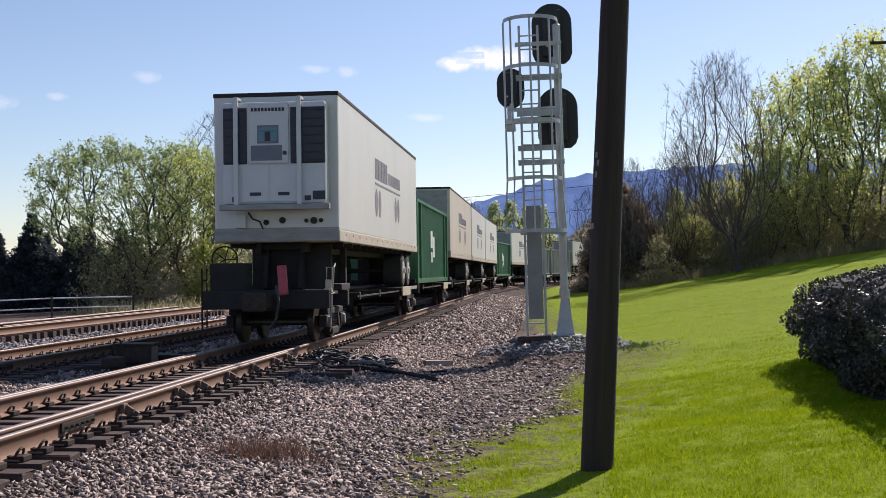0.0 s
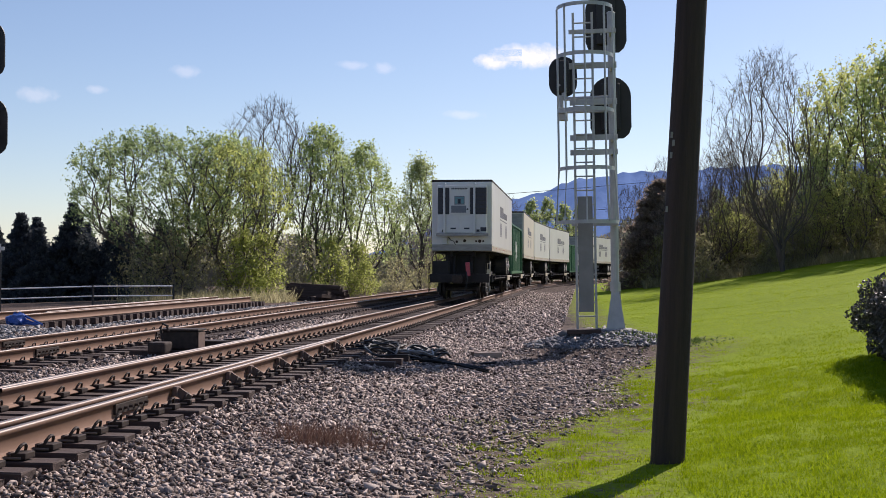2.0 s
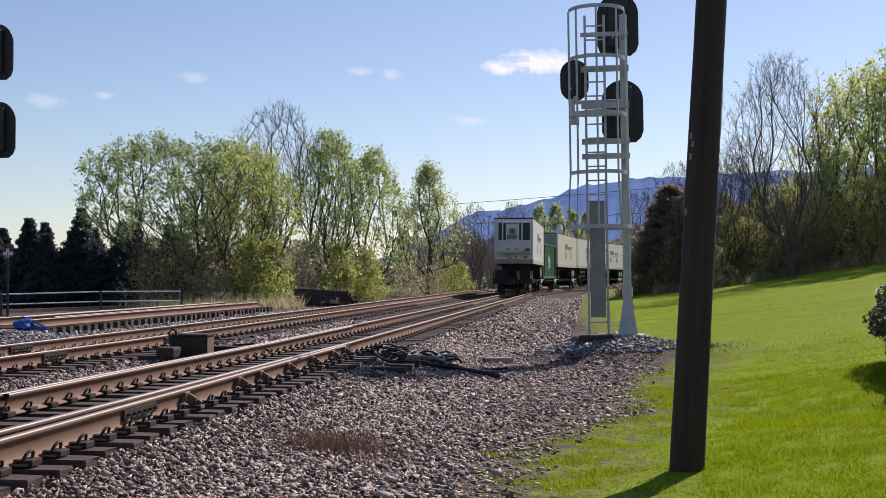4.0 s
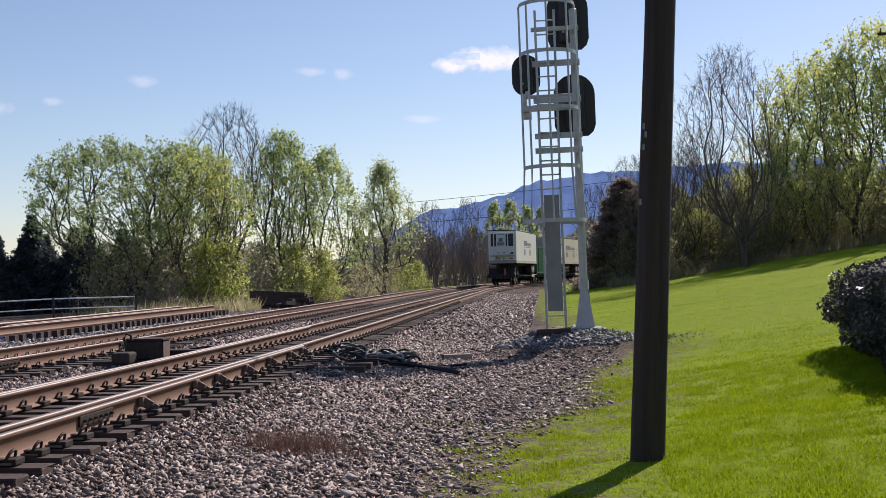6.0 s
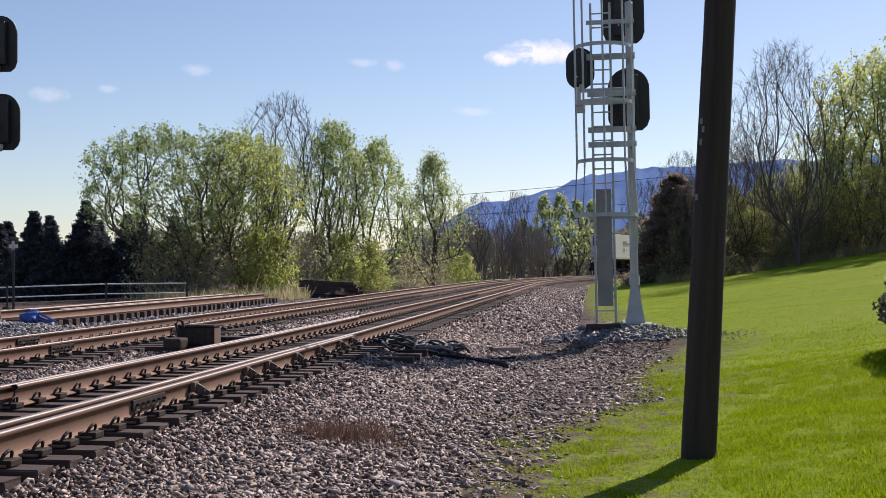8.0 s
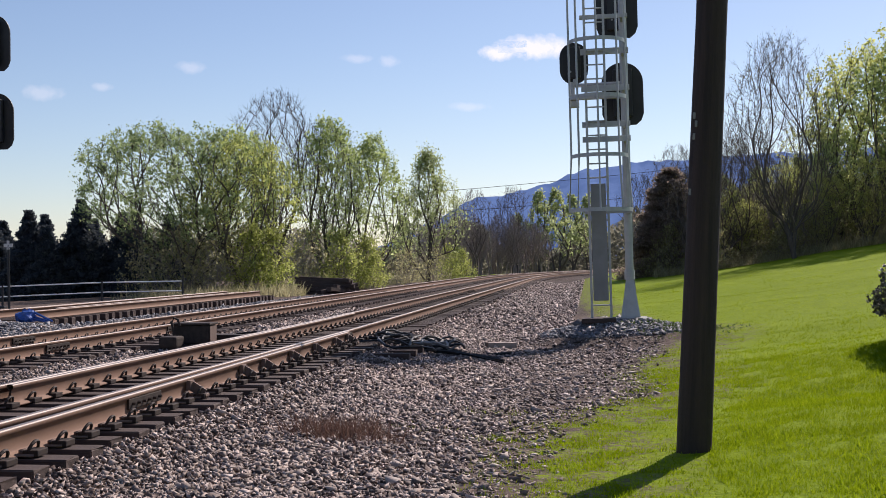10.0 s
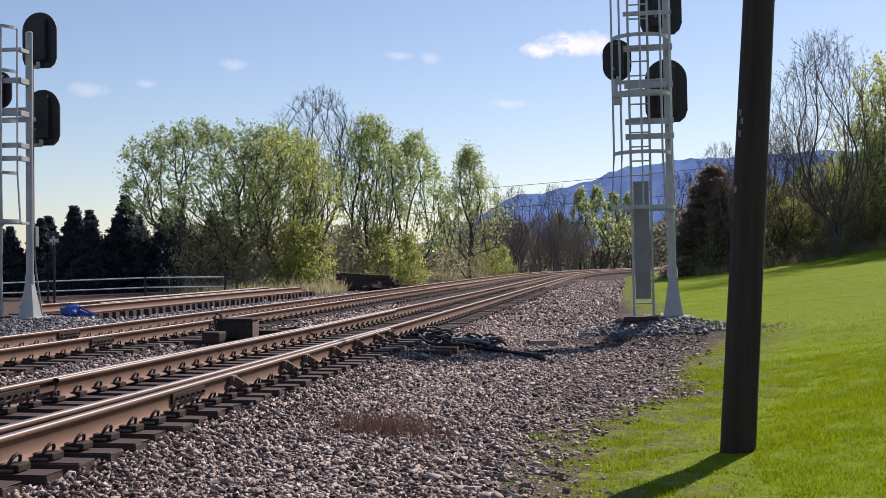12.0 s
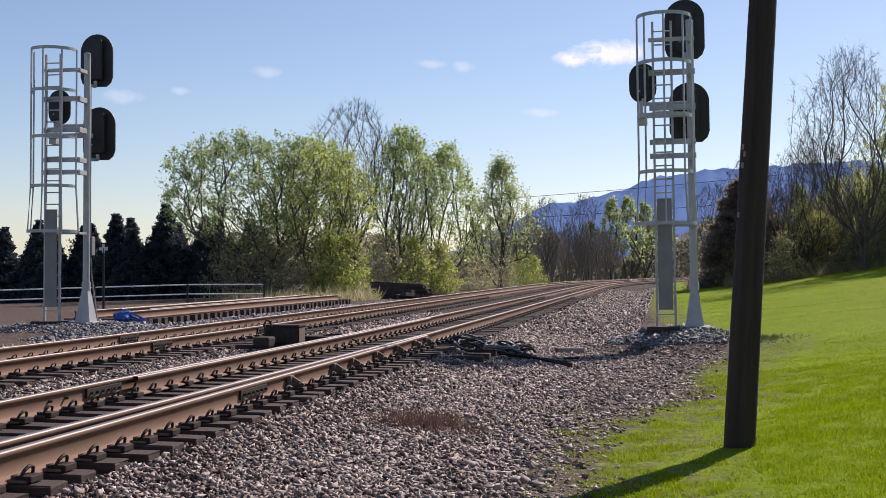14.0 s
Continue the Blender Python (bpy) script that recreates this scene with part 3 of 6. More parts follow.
# ---------------------------------------------------------------- ballast stones
def stones_at(P, size, rng, squash=0.75):
    n = len(P)
    shard = np.array([(1, 0, 0), (-0.5, 0.87, 0), (-0.5, -0.87, 0), (0, 0, 1), (0, 0, -1)], dtype=np.float32)
    V = shard[None] * rng.uniform(0.8, 1.5, (n, 5, 1)) + rng.normal(0, 0.30, (n, 5, 3))
    ax = rng.normal(0, 1, (n, 4))
    ax /= np.linalg.norm(ax, axis=1)[:, None]
    w, x, y, z = ax.T
    Rm = np.stack([1 - 2 * (y * y + z * z), 2 * (x * y - z * w), 2 * (x * z + y * w), 2 * (x * y + z * w), 1 - 2 * (x * x + z * z), 2 * (y * z - x * w), 2 * (x * z - y * w), 2 * (y * z + x * w), 1 - 2 * (x * x + y * y)], 1).reshape(n, 3, 3)
    V = np.einsum("nij,nkj->nki", Rm, V * rng.uniform(0.6, 1.35, (n, 1, 3)))
    V[:, :, 2] *= squash
    V = V * size[:, None, None] + P[:, None, :]
    tri = np.array([(0, 1, 3), (1, 2, 3), (2, 0, 3), (1, 0, 4), (2, 1, 4), (0, 2, 4)])
    F = tri[None] + (np.arange(n) * 5)[:, None, None]
    return V.reshape(-1, 3), F.reshape(-1, 3)


def scatter(n, x0, x1, y0, y1, rng, power=1.0):
    y = y0 + (y1 - y0) * rng.random(n) ** power
    x = x0 + (x1 - x0) * rng.random(n)
    return x, y


def build_ballast():
    rng = np.random.default_rng(11)
    root = thing("ballast", "rough crushed-stone ballast, mauve-grey, beside the tracks", "ballast", kind="structure")
    sets = [(76000, 1.15, 4.3, 5.5, 30, 1.35, 0.0245), (16000, 1.3, 4.7, 28, 92, 1.25, 0.034), (9000, -0.72, 0.72, 7, 34, 1.5, 0.026), (14000, -3.1, -1.2, 9, 40, 1.4, 0.029), (6000, -5.0, -3.6, 13, 45, 1.4, 0.030), (6500, -8.2, -5.5, 16, 55, 1.3, 0.032)]
    P, S = [], []
    for n, x0, x1, y0, y1, pw, sz in sets:
        x, y = scatter(n, x0, x1, y0, y1, rng, pw)
        keep = np.ones(n, bool)
        if x1 > 3:
            keep = rng.random(n) > np.clip((x - 2.7) / 1.6, 0, 0.8) * (y0 < 20)
        x, y = x[keep] + centre_x(y[keep]), y[keep]
        size = sz * rng.lognormal(0, 0.24, len(x)) * np.clip(0.8 + y / 90, 0.9, 1.3)
        r = x - centre_x(y)
        low = np.where(np.abs(r) < 1.40, -0.035, 0.0) + np.where((r > 1.25) & (r < 1.9), rng.uniform(-0.03, 0.03, len(x)), 0)
        P.append(np.stack([x, y, height(x, y) + size * 0.35 + low + rng.normal(0, 0.010, len(x))], 1))
        S.append(size)
    P, S = np.concatenate(P), np.concatenate(S)
    V, F = stones_at(P, S, rng)
    tagged(raw("stone_spread", V, F, M["ballast"], root), kind="stuff")
    # the single stones of the nearest stretch
    kinds = []
    for k in range(8):
        v, f = stones_at(np.zeros((1, 3)), np.array([0.028]), rng)
        ob = raw("stone", v, f, M["ballast_piece"])
        kinds.append(ob.data)
        bpy.data.objects.remove(ob)
    for k in range(300):
        x, y = rng.uniform(1.5, 4.2), rng.uniform(7.0, 12.0)
        child("stone", kinds[k % 8], root, pose(x, y, float(height(x, y)) + 0.022, rng.uniform(0, 360), rng.uniform(0, 360), rng.uniform(0, 360)))
    # finer grit towards the lawn
    x, y = scatter(52000, 2.6, 6.6, 6, 32, rng, 1.4)
    keep = x < grass_edge(y) + rng.normal(0, 0.22, len(x)) - 0.1
    x, y = x[keep], y[keep]
    size = 0.018 * rng.lognormal(0, 0.45, len(x))
    V, F = stones_at(np.stack([x, y, height(x, y) + size * 0.2], 1), size, rng, 0.6)
    tagged(raw("grit_spread", V, F, M["grit"], root), kind="stuff")
    # grey crushed stone of the two signal mounds and the verge beyond the far track
    P, S = [], []
    for n, cx, cy, rr in ((7000, 5.7, 27.0, 1.75), (4500, -9.8, 28.0, 2.4)):
        a, d = rng.random(n) * 6.283, np.sqrt(rng.random(n)) * rr
        x, y = cx + d * np.cos(a) * (1.0 if cx > 0 else 1.5), cy + d * np.sin(a)
        size = 0.028 * rng.lognormal(0, 0.35, n)
        P.append(np.stack([x, y, height(x, y) + size * 0.3], 1))
        S.append(size)
    x, y = scatter(9000, -9.2, -6.6, 24, 60, rng, 1.2)
    size = 0.034 * rng.lognormal(0, 0.35, len(x))
    P.append(np.stack([x, y, height(x, y) + size * 0.3], 1))
    S.append(size)
    V, F = stones_at(np.concatenate(P), np.concatenate(S), rng)
    tagged(raw("grey_stone_spread", V, F, M["grey_stone"], root), kind="stuff")


# ---------------------------------------------------------------- grass blades and weeds
def blades(P, length, width, rng, lean=0.5):
    n = len(P)
    a = rng.random(n) * 6.283
    side = np.stack([np.cos(a), np.sin(a), np.zeros(n)], 1) * width[:, None] * 0.5
    tip = np.stack([rng.normal(0, lean, n), rng.normal(0, lean, n), np.ones(n)], 1)
    tip = tip / np.linalg.norm(tip, axis=1)[:, None] * length[:, None]
    V = np.stack([P - side, P + side, P + tip], 1).reshape(-1, 3)
    return V, np.arange(3 * n).reshape(-1, 3)


def build_grass():
    rng = np.random.default_rng(21)
    P, L, W = [], [], []
    for n, x0, x1, y0, y1, pw, ln, wd in ((230000, 4.2, 10, 6.5, 20, 1.5, 0.034, 0.011), (60000, 6, 15, 12, 26, 1.3, 0.030, 0.014), (80000, 5.0, 20, 22, 60, 1.4, 0.026, 0.018)):
        x, y = scatter(n, x0, x1, y0, y1, rng, pw)
        e = grass_edge(y)
        keep = (x > e + rng.normal(0, 0.34, n) - 0.1) & (np.hypot(x - 5.6, y - 27) > 1.7)
        patch = np.sin(x * 3.1 + np.sin(y * 2.3) * 2) * np.sin(y * 2.7 + np.sin(x * 1.9) * 2)
        keep &= (x > e + 1.6) | (patch > 0.0) | (rng.random(n) < 0.2)
        x, y = x[keep], y[keep]
        P.append(np.stack([x, y, height(x, y) - 0.006], 1))
        L.append(ln * rng.lognormal(0, 0.35, len(x)))
        W.append(wd * rng.uniform(0.7, 1.3, len(x)))
    V, F = blades(np.concatenate(P), np.concatenate(L), np.concatenate(W), rng)
    tagged(raw("grass", V, F, M["blade"]), "short bright green lawn grass", "grass", kind="stuff")
    # creeping plants on the back of the signal's mound
    n = 2600
    x, y = 6.75 + rng.normal(0, 0.55, n), 26.5 + rng.normal(0, 0.42, n)
    V, F = blades(np.stack([x, y, height(x, y)], 1), 0.06 * rng.lognormal(0, 0.3, n), np.full(n, 0.045), rng, 1.3)
    tagged(raw("ground_cover_plant", V, F, M["creeper"]), "low dark green creeping plants on a gravel mound", "plant", kind="stuff")


def build_weed(x, y, w, h, n, seed, name="dry_weed", mat="dry", label="reddish-brown dry weed growing out of the gravel"):
    rng = np.random.default_rng(seed)
    px, py = x + rng.normal(0, w * 0.38, n), y + rng.normal(0, w * 0.3, n)
    V, F = blades(np.stack([px, py, height(px, py) - 0.01], 1), h * rng.uniform(0.35, 1.0, n), np.full(n, 0.012), rng, 0.75)
    tagged(raw(name, V, F, M[mat]), label, "weed", kind="stuff")


# ---------------------------------------------------------------- trees
def grow(rng, h, w, n_tips, f0=0.2, e=1.0, stems=1, fan=0.35, min_r=0.007, pipe=0.5, rise=0.75, twigs=0, twig_len=0.6, prof=None, shift=0.0, shell=0.42):
    """A limb system that reaches for points spread through a crown: each point is joined to the best lower limb.
    Gives the tubes' verts and faces, and the places along the outermost twigs."""
    lump = rng.uniform(0, 6.28, 6)
    f = f0 + (1 - f0) * rng.random(n_tips) ** 0.85
    a = rng.random(n_tips) * 6.2832
    g = np.clip((f - f0) / (1 - f0), 0.02, 0.985) ** e
    r = w / 2 * np.sin(np.pi * g) ** 0.7 * (1 + 0.16 * np.sin(a * 3 + lump[0] + f * 5) + 0.12 * np.sin(a * 5 + lump[1] - f * 9))
    if prof:
        r = w / 2 * np.interp(f, [q[0] for q in prof], [q[1] for q in prof]) * (1 + 0.14 * np.sin(a * 3 + lump[0] + f * 5) + 0.12 * np.sin(a * 7 + lump[1] - f * 11) + 0.08 * np.sin(a * 13 + lump[3] + f * 17))
    rho = r * rng.random(n_tips) ** shell
    T = np.stack([rho * np.cos(a) + shift * f, rho * np.sin(a), f * h * (1 + 0.05 * np.sin(a * 4 + lump[2]))], 1)
    T = T[np.argsort(np.linalg.norm(T * np.array([1.0, 1.0, 0.8]), axis=1))]
    N = np.zeros((n_tips * 6 + stems * 12 + 20, 3))
    parent = -np.ones(len(N), int)
    way = np.zeros((len(N), 3))
    way[:, 2] = 1
    cnt = 0
    for k in range(stems):
        b = rng.random() * 6.2832 if stems > 1 else 0
        d = np.array([math.cos(b), math.sin(b)])
        last = -1
        lean = fan * rng.uniform(0.5, 1.2) if stems > 1 else 0.02
        top = h * (0.45 if stems > 1 else 0.62) * rng.uniform(0.8, 1.1)
        off = 0.03 * w * (stems > 1)
        for q in range(8):
            z = top * q / 7
            N[cnt, :2] = d * (off + lean * z * (0.6 + 0.6 * q / 7)) + rng.normal(0, 0.012 * h, 2) * (q > 0)
            N[cnt, 2] = z - 0.15 * (q == 0)
            parent[cnt] = last
            if q:
                way[cnt] = (N[cnt] - N[cnt - 1]) / np.linalg.norm(N[cnt] - N[cnt - 1])
            last = cnt
            cnt += 1
    step = h * 0.05
    for p in T:
        M_ = N[:cnt]
        dv = p - M_
        dist = np.sqrt((dv ** 2).sum(1))
        hor = np.sqrt((dv[:, :2] ** 2).sum(1))
        turn = 1 - (dv * way[:cnt]).sum(1) / (dist + 1e-6)
        cost = dist * (1 + 1.1 * turn) + 1.6 * np.maximum(0, rise * hor - dv[:, 2]) + 0.05 * h * (M_[:, 2] < 0.08 * h)
        best = int(np.argmin(cost))
        m = int(np.clip(dist[best] / step, 1, 4))
        q0, last = N[best].copy(), best
        sag = np.array([0, 0, -0.05 * hor[best]])
        for q in range(1, m + 1):
            u = q / m
            N[cnt] = q0 + (p - q0) * u + sag * math.sin(u * 3.1416) + rng.normal(0, 0.06 * step, 3) * (u < 1)
            parent[cnt] = last
            way[cnt] = (N[cnt] - N[last]) / (np.linalg.norm(N[cnt] - N[last]) + 1e-9)
            last = cnt
            cnt += 1
            if cnt >= len(N) - 1:
                break
        if cnt >= len(N) - 6:
            break
    N, parent = N[:cnt], parent[:cnt]
    load = np.ones(cnt)
    for k in range(cnt - 1, -1, -1):
        if parent[k] >= 0:
            load[parent[k]] += load[k]
    heir = -np.ones(cnt, int)
    for k in np.argsort(load):
        if parent[k] >= 0:
            heir[parent[k]] = k
    mid = np.where((parent >= 0) & (heir >= 0))[0]
    for _ in range(5):
        N[mid] = 0.4 * N[mid] + 0.3 * N[parent[mid]] + 0.3 * N[heir[mid]]
    rad = min_r * np.maximum(1.0, load * 0.5) ** pipe
    keep = np.where(parent >= 0)[0]
    A, Bp, r0, r1 = N[parent[keep]], N[keep], np.minimum(rad[parent[keep]], rad[keep] * 1.6), rad[keep]
    if twigs:
        ends = np.repeat(np.where(load <= 4)[0], twigs)
        out = N[ends] * np.array([1, 1, 0]) / w + way[ends] * 0.9 + rng.normal(0, 0.45, (len(ends), 3)) + np.array([0, 0, 0.35])
        out *= (twig_len * rng.uniform(0.4, 1.0, len(ends)) / np.linalg.norm(out, axis=1))[:, None]
        A, Bp = np.concatenate([A, N[ends]]), np.concatenate([Bp, N[ends] + out])
        r0, r1 = np.concatenate([r0, np.full(len(ends), min_r * 0.85)]), np.concatenate([r1, np.full(len(ends), min_r * 0.5)])
        load = np.concatenate([load, np.ones(len(ends))])
        keep = np.concatenate([keep, np.arange(len(load) - len(ends), len(load))])
    D = Bp - A
    D /= np.linalg.norm(D, axis=1)[:, None] + 1e-9
    ref = np.where(np.abs(D[:, 2:3]) > 0.9, np.array([[1.0, 0, 0]]), np.array([[0, 0, 1.0]]))
    U = np.cross(D, ref)
    U /= np.linalg.norm(U, axis=1)[:, None]
    W = np.cross(D, U)
    ring = []
    for P, rr in ((A, r0), (Bp, r1)):
        for ang in (0, 2.0944, 4.1888):
            ring.append(P + (U * math.cos(ang) + W * math.sin(ang)) * rr[:, None])
    V = np.stack(ring, 1).reshape(-1, 3)
    i = (np.arange(len(keep)) * 6)[:, None]
    limb = i[load[keep] > 1]
    F = np.concatenate([i + np.array([[c, d, c + 3]]) for c, d in ((0, 1), (1, 2), (2, 0))] + [limb + np.array([[d, d + 3, c + 3]]) for c, d in ((0, 1), (1, 2), (2, 0))])
    thin = load[keep] <= 3
    tips = np.concatenate([Bp[thin], (A[thin] + Bp[thin]) / 2])
    return V, F, tips


def leaves(P, size, rng, flat=0.0):
    n = len(P)
    u = rng.normal(0, 1, (n, 3))
    u /= np.linalg.norm(u, axis=1)[:, None]
    v = np.cross(u, rng.normal(0, 1, (n, 3)))
    v /= np.linalg.norm(v, axis=1)[:, None]
    s = size * rng.lognormal(0, 0.3, n)
    u, v = u * s[:, None] * 0.62, v * s[:, None] * 0.46
    V = np.stack([P - u, P + u * 0.4 + v, P + u * 0.6 - v], 1).reshape(-1, 3)
    return V, np.arange(3 * n).reshape(-1, 3)


def tree(name, label, seed, h, w, leaf, n_leaf, leaf_size, group="", twig="bark", spread=0.15, **kw):
    """A tree at the origin, h high and w wide."""
    rng = np.random.default_rng(seed)
    root = thing(name, label, "tree", group)
    V, F, tips = grow(rng, h, w, **kw)
    raw("trunk", V, F, M[twig], root, smooth=True)
    if n_leaf:
        hold = tips[rng.random(len(tips)) < np.clip(tips[:, 2] / h * 2.2 - 0.25, 0.06, 0.85)]
        P = hold[rng.integers(0, len(hold), n_leaf)] + rng.normal(0, spread, (n_leaf, 3)) * rng.uniform(0.4, 1.5, (n_leaf, 1))
        LV, LF = leaves(P, leaf_size, rng)
        raw("crown", LV, LF, M[leaf], root)
    return root


def conifer(name, label, seed, h, w, leaf, n, size, group="", taper=0.8):
    rng = np.random.default_rng(seed)
    root = thing(name, label, "tree", group)
    bm = B()
    rod(bm, (0, 0, -0.1), (0, 0, h * 0.97), w * 0.035, 0.02, 7)
    P = []
    z = h * 0.05
    while z < h * 0.98:
        reach = w / 2 * (1 - z / h) ** taper * rng.uniform(0.8, 1.15) + 0.04
        for k in range(rng.integers(6, 10)):
            a = rng.random() * 6.283
            rr = reach * rng.uniform(0.75, 1.1)
            d = np.array([math.cos(a), math.sin(a), -0.18])
            rod(bm, (0, 0, z), tuple(np.array([0, 0, z]) + d * rr), 0.022, 0.008, 3)
            m = max(3, int(n * rr / (w * 9)))
            f = rng.uniform(0.05, 1.0, m) ** 0.6
            P.append(np.array([0, 0, z]) + d * (f * rr)[:, None] + rng.normal(0, 1, (m, 3)) * np.array([0.16, 0.16, 0.09]) * (0.35 + 0.65 * (1 - z / h)) * (w / 3.2))
        z += h * 0.035
    part("trunk", bm, M["bark"], root)
    V, F = leaves(np.concatenate(P), size, rng)
    raw("crown", V, F, M[leaf], root)
    return root


def plant(ob, x, y, turn=0.0, scale=1.0, sz=None):
    x = x - 0.0042 * y
    off = x - float(centre_x(y))
    if y > 100 and -9.0 < off < 5.5:
        x -= off + 9.0 + (off % 2.5)
    ob.matrix_basis = pose(x, y, float(height(x, y)) - 0.06, 0, 0, turn) @ Matrix.Diagonal((scale, scale, (sz or scale) * 1.02, 1))
    return ob


def again(ob, x, y, turn=0.0, scale=1.0, sz=None):
    c = copy_thing(ob, pose(0, 0, 0))
    return plant(c, x, y, turn, scale, sz)


def shrub(name, label, seed, h, w, leaf, n, size, group="", prof=None):
    """A bush: a spray of thin stems with small leaves over an uneven dome."""
    rng = np.random.default_rng(seed)
    root = thing(name, label, "shrub", group)
    V, F, tips = grow(rng, h, w, 130, f0=0.05, e=0.8, stems=9, fan=0.45, min_r=0.008, pipe=0.3, prof=prof, shell=0.55, twigs=1, twig_len=h * 0.14)
    raw("branching", V, F, M["twig"], root)
    if n:
        P = tips[rng.integers(0, len(tips), n)] + rng.normal(0, h * 0.05, (n, 3))
        P[:, 2] = np.abs(P[:, 2])
        LV, LF = leaves(P, size, rng)
        raw("foliage", LV, LF, M[leaf], root)
    return root


def build_woods():
    g1, g2, g3 = "trees beyond the tracks", "woods behind the lawn", "spruces behind the railing"
    dome = [(0.1, 0.25), (0.3, 0.62), (0.45, 0.92), (0.62, 1.0), (0.8, 0.93), (0.92, 0.72), (1.0, 0.35)]
    broad = tree("tree", "broad many-stemmed tree in pale green spring leaf", 1, 9.3, 12.0, "leaf_sage", 26000, 0.108, g1, n_tips=1500, stems=9, f0=0.22, fan=0.95, min_r=0.0115, rise=0.25, prof=[(0.1, 0.1), (0.28, 0.38), (0.42, 0.82), (0.6, 1.0), (0.8, 0.95), (0.92, 0.74), (1.0, 0.36)], shift=-1.3, shell=0.33)
    plant(broad, -18.3, 68.0, 0)
    broad2 = tree("tree", "broad many-stemmed tree in olive-green spring leaf", 2, 8.4, 6.6, "leaf_yellow", 7500, 0.11, g1, n_tips=800, stems=5, f0=0.14, fan=0.4, min_r=0.010, rise=0.5, prof=dome, shell=0.36)
    plant(broad2, -14.7, 67.0, 40)
    back = tree("tree", "pale green tree standing behind a broader one", 21, 9.5, 6.0, "leaf_fresh", 9000, 0.12, g1, n_tips=700, stems=3, f0=0.3, fan=0.2, min_r=0.010, rise=0.7, prof=dome, shell=0.36)
    plant(back, -17.0, 73.0, 80)
    tall_bare = tree("tree", "tall bare tree with fine grey twigs", 3, 12.9, 6.6, None, 0, 0, g1, "bark", n_tips=1100, stems=2, f0=0.34, fan=0.10, min_r=0.009, rise=0.8, twigs=4, twig_len=0.75, prof=[(0.3, 0.3), (0.5, 0.65), (0.7, 1.0), (0.86, 0.9), (1.0, 0.3)], shell=0.4)
    plant(tall_bare, -16.3, 79.5, 0, 0.97)
    again(tall_bare, -13.4, 81.5, 130, 0.84)
    light = tree("tree", "slender tree in thin pale green spring leaf", 4, 10.2, 5.0, "leaf_fresh", 7500, 0.13, g1, n_tips=700, stems=3, f0=0.15, fan=0.17, min_r=0.010, rise=0.8, twigs=1, prof=[(0.1, 0.4), (0.35, 0.8), (0.6, 1.0), (0.8, 0.8), (1.0, 0.25)], shell=0.38)
    plant(light, -11.9, 76.5, 0)
    again(light, -9.7, 80.0, 100, 0.93)
    pear = tree("tree", "upright fan-shaped tree in pale green leaf", 5, 9.9, 6.2, "leaf_pale", 9500, 0.12, g1, n_tips=560, f0=0.2, min_r=0.012, rise=1.4, twigs=2, twig_len=0.8, prof=[(0.2, 0.7), (0.34, 1.0), (0.5, 0.92), (0.75, 0.6), (1.0, 0.1)], shell=0.5)
    plant(pear, -8.4, 96.0, 0)
    # shrubs under the trees
    mound = [(0.0, 0.8), (0.25, 1.0), (0.5, 0.75), (0.75, 0.5), (1.0, 0.2)]
    green_bush = shrub("shrub", "rounded shrub in fresh yellow-green leaf", 6, 3.4, 3.2, "leaf_yellow", 2200, 0.12, "shrubs beyond the tracks", mound)
    plant(green_bush, -12.9, 66.6, 0)
    for x, y, a, sc in ((-13.9, 65.6, 60, 0.95), (-10.6, 73.5, 110, 1.0), (-9.4, 76.0, 200, 0.9), (-7.0, 97.5, 20, 0.8), (-6.0, 99.0, 70, 0.7), (1.0, 127.0, 10, 0.9), (-8.6, 74.0, 310, 0.6)):
        again(green_bush, x, y, a, sc)
    brown_bush = shrub("shrub", "bare brown tangled shrub", 7, 3.0, 3.2, "thicket", 900, 0.10, "shrubs beyond the tracks", mound)
    plant(brown_bush, -15.9, 64.8, 0)
    for x, y, a, sc in ((-14.6, 66.6, 90, 1.2), (-17.8, 65.6, 160, 1.2), (-19.5, 66.4, 20, 1.2), (-21.0, 67.5, 70, 1.0), (-10.2, 78, 45, 1.0), (-8.0, 84, 130, 0.8), (-7.0, 90, 230, 0.8), (-5.4, 104, 170, 0.8), (-9.5, 88, 200, 0.8), (-16.8, 67.5, 310, 1.4), (-18.4, 69, 200, 1.4), (-12.2, 72.0, 15, 1.2)):
        again(brown_bush, x, y, a, sc)
    # the far side of the curve
    thin = tree("tree", "thin bare brown tree", 8, 6.6, 3.0, None, 0, 0, g1, "twig", n_tips=300, stems=3, f0=0.25, e=1.0, fan=0.15, min_r=0.012, rise=1.1, twigs=3, twig_len=0.7)
    plant(thin, -6.5, 128, 0)
    rng = random.Random(4)
    for k in range(34):
        again(thin, -14 + k * 0.36 + rng.uniform(-0.5, 0.5), 132 + rng.uniform(0, 22) + k * 0.5, rng.uniform(0, 360), rng.uniform(0.75, 1.15))
    far_green = tree("tree", "tree in pale green leaf beyond the curve", 9, 9.2, 4.6, "leaf_pale", 3000, 0.19, g1, n_tips=320, stems=2, f0=0.15, fan=0.15, min_r=0.016, rise=0.8, prof=[(0.1, 0.45), (0.4, 1.0), (0.65, 0.8), (1.0, 0.15)])
    plant(far_green, -3.6, 172, 0, 1.2)
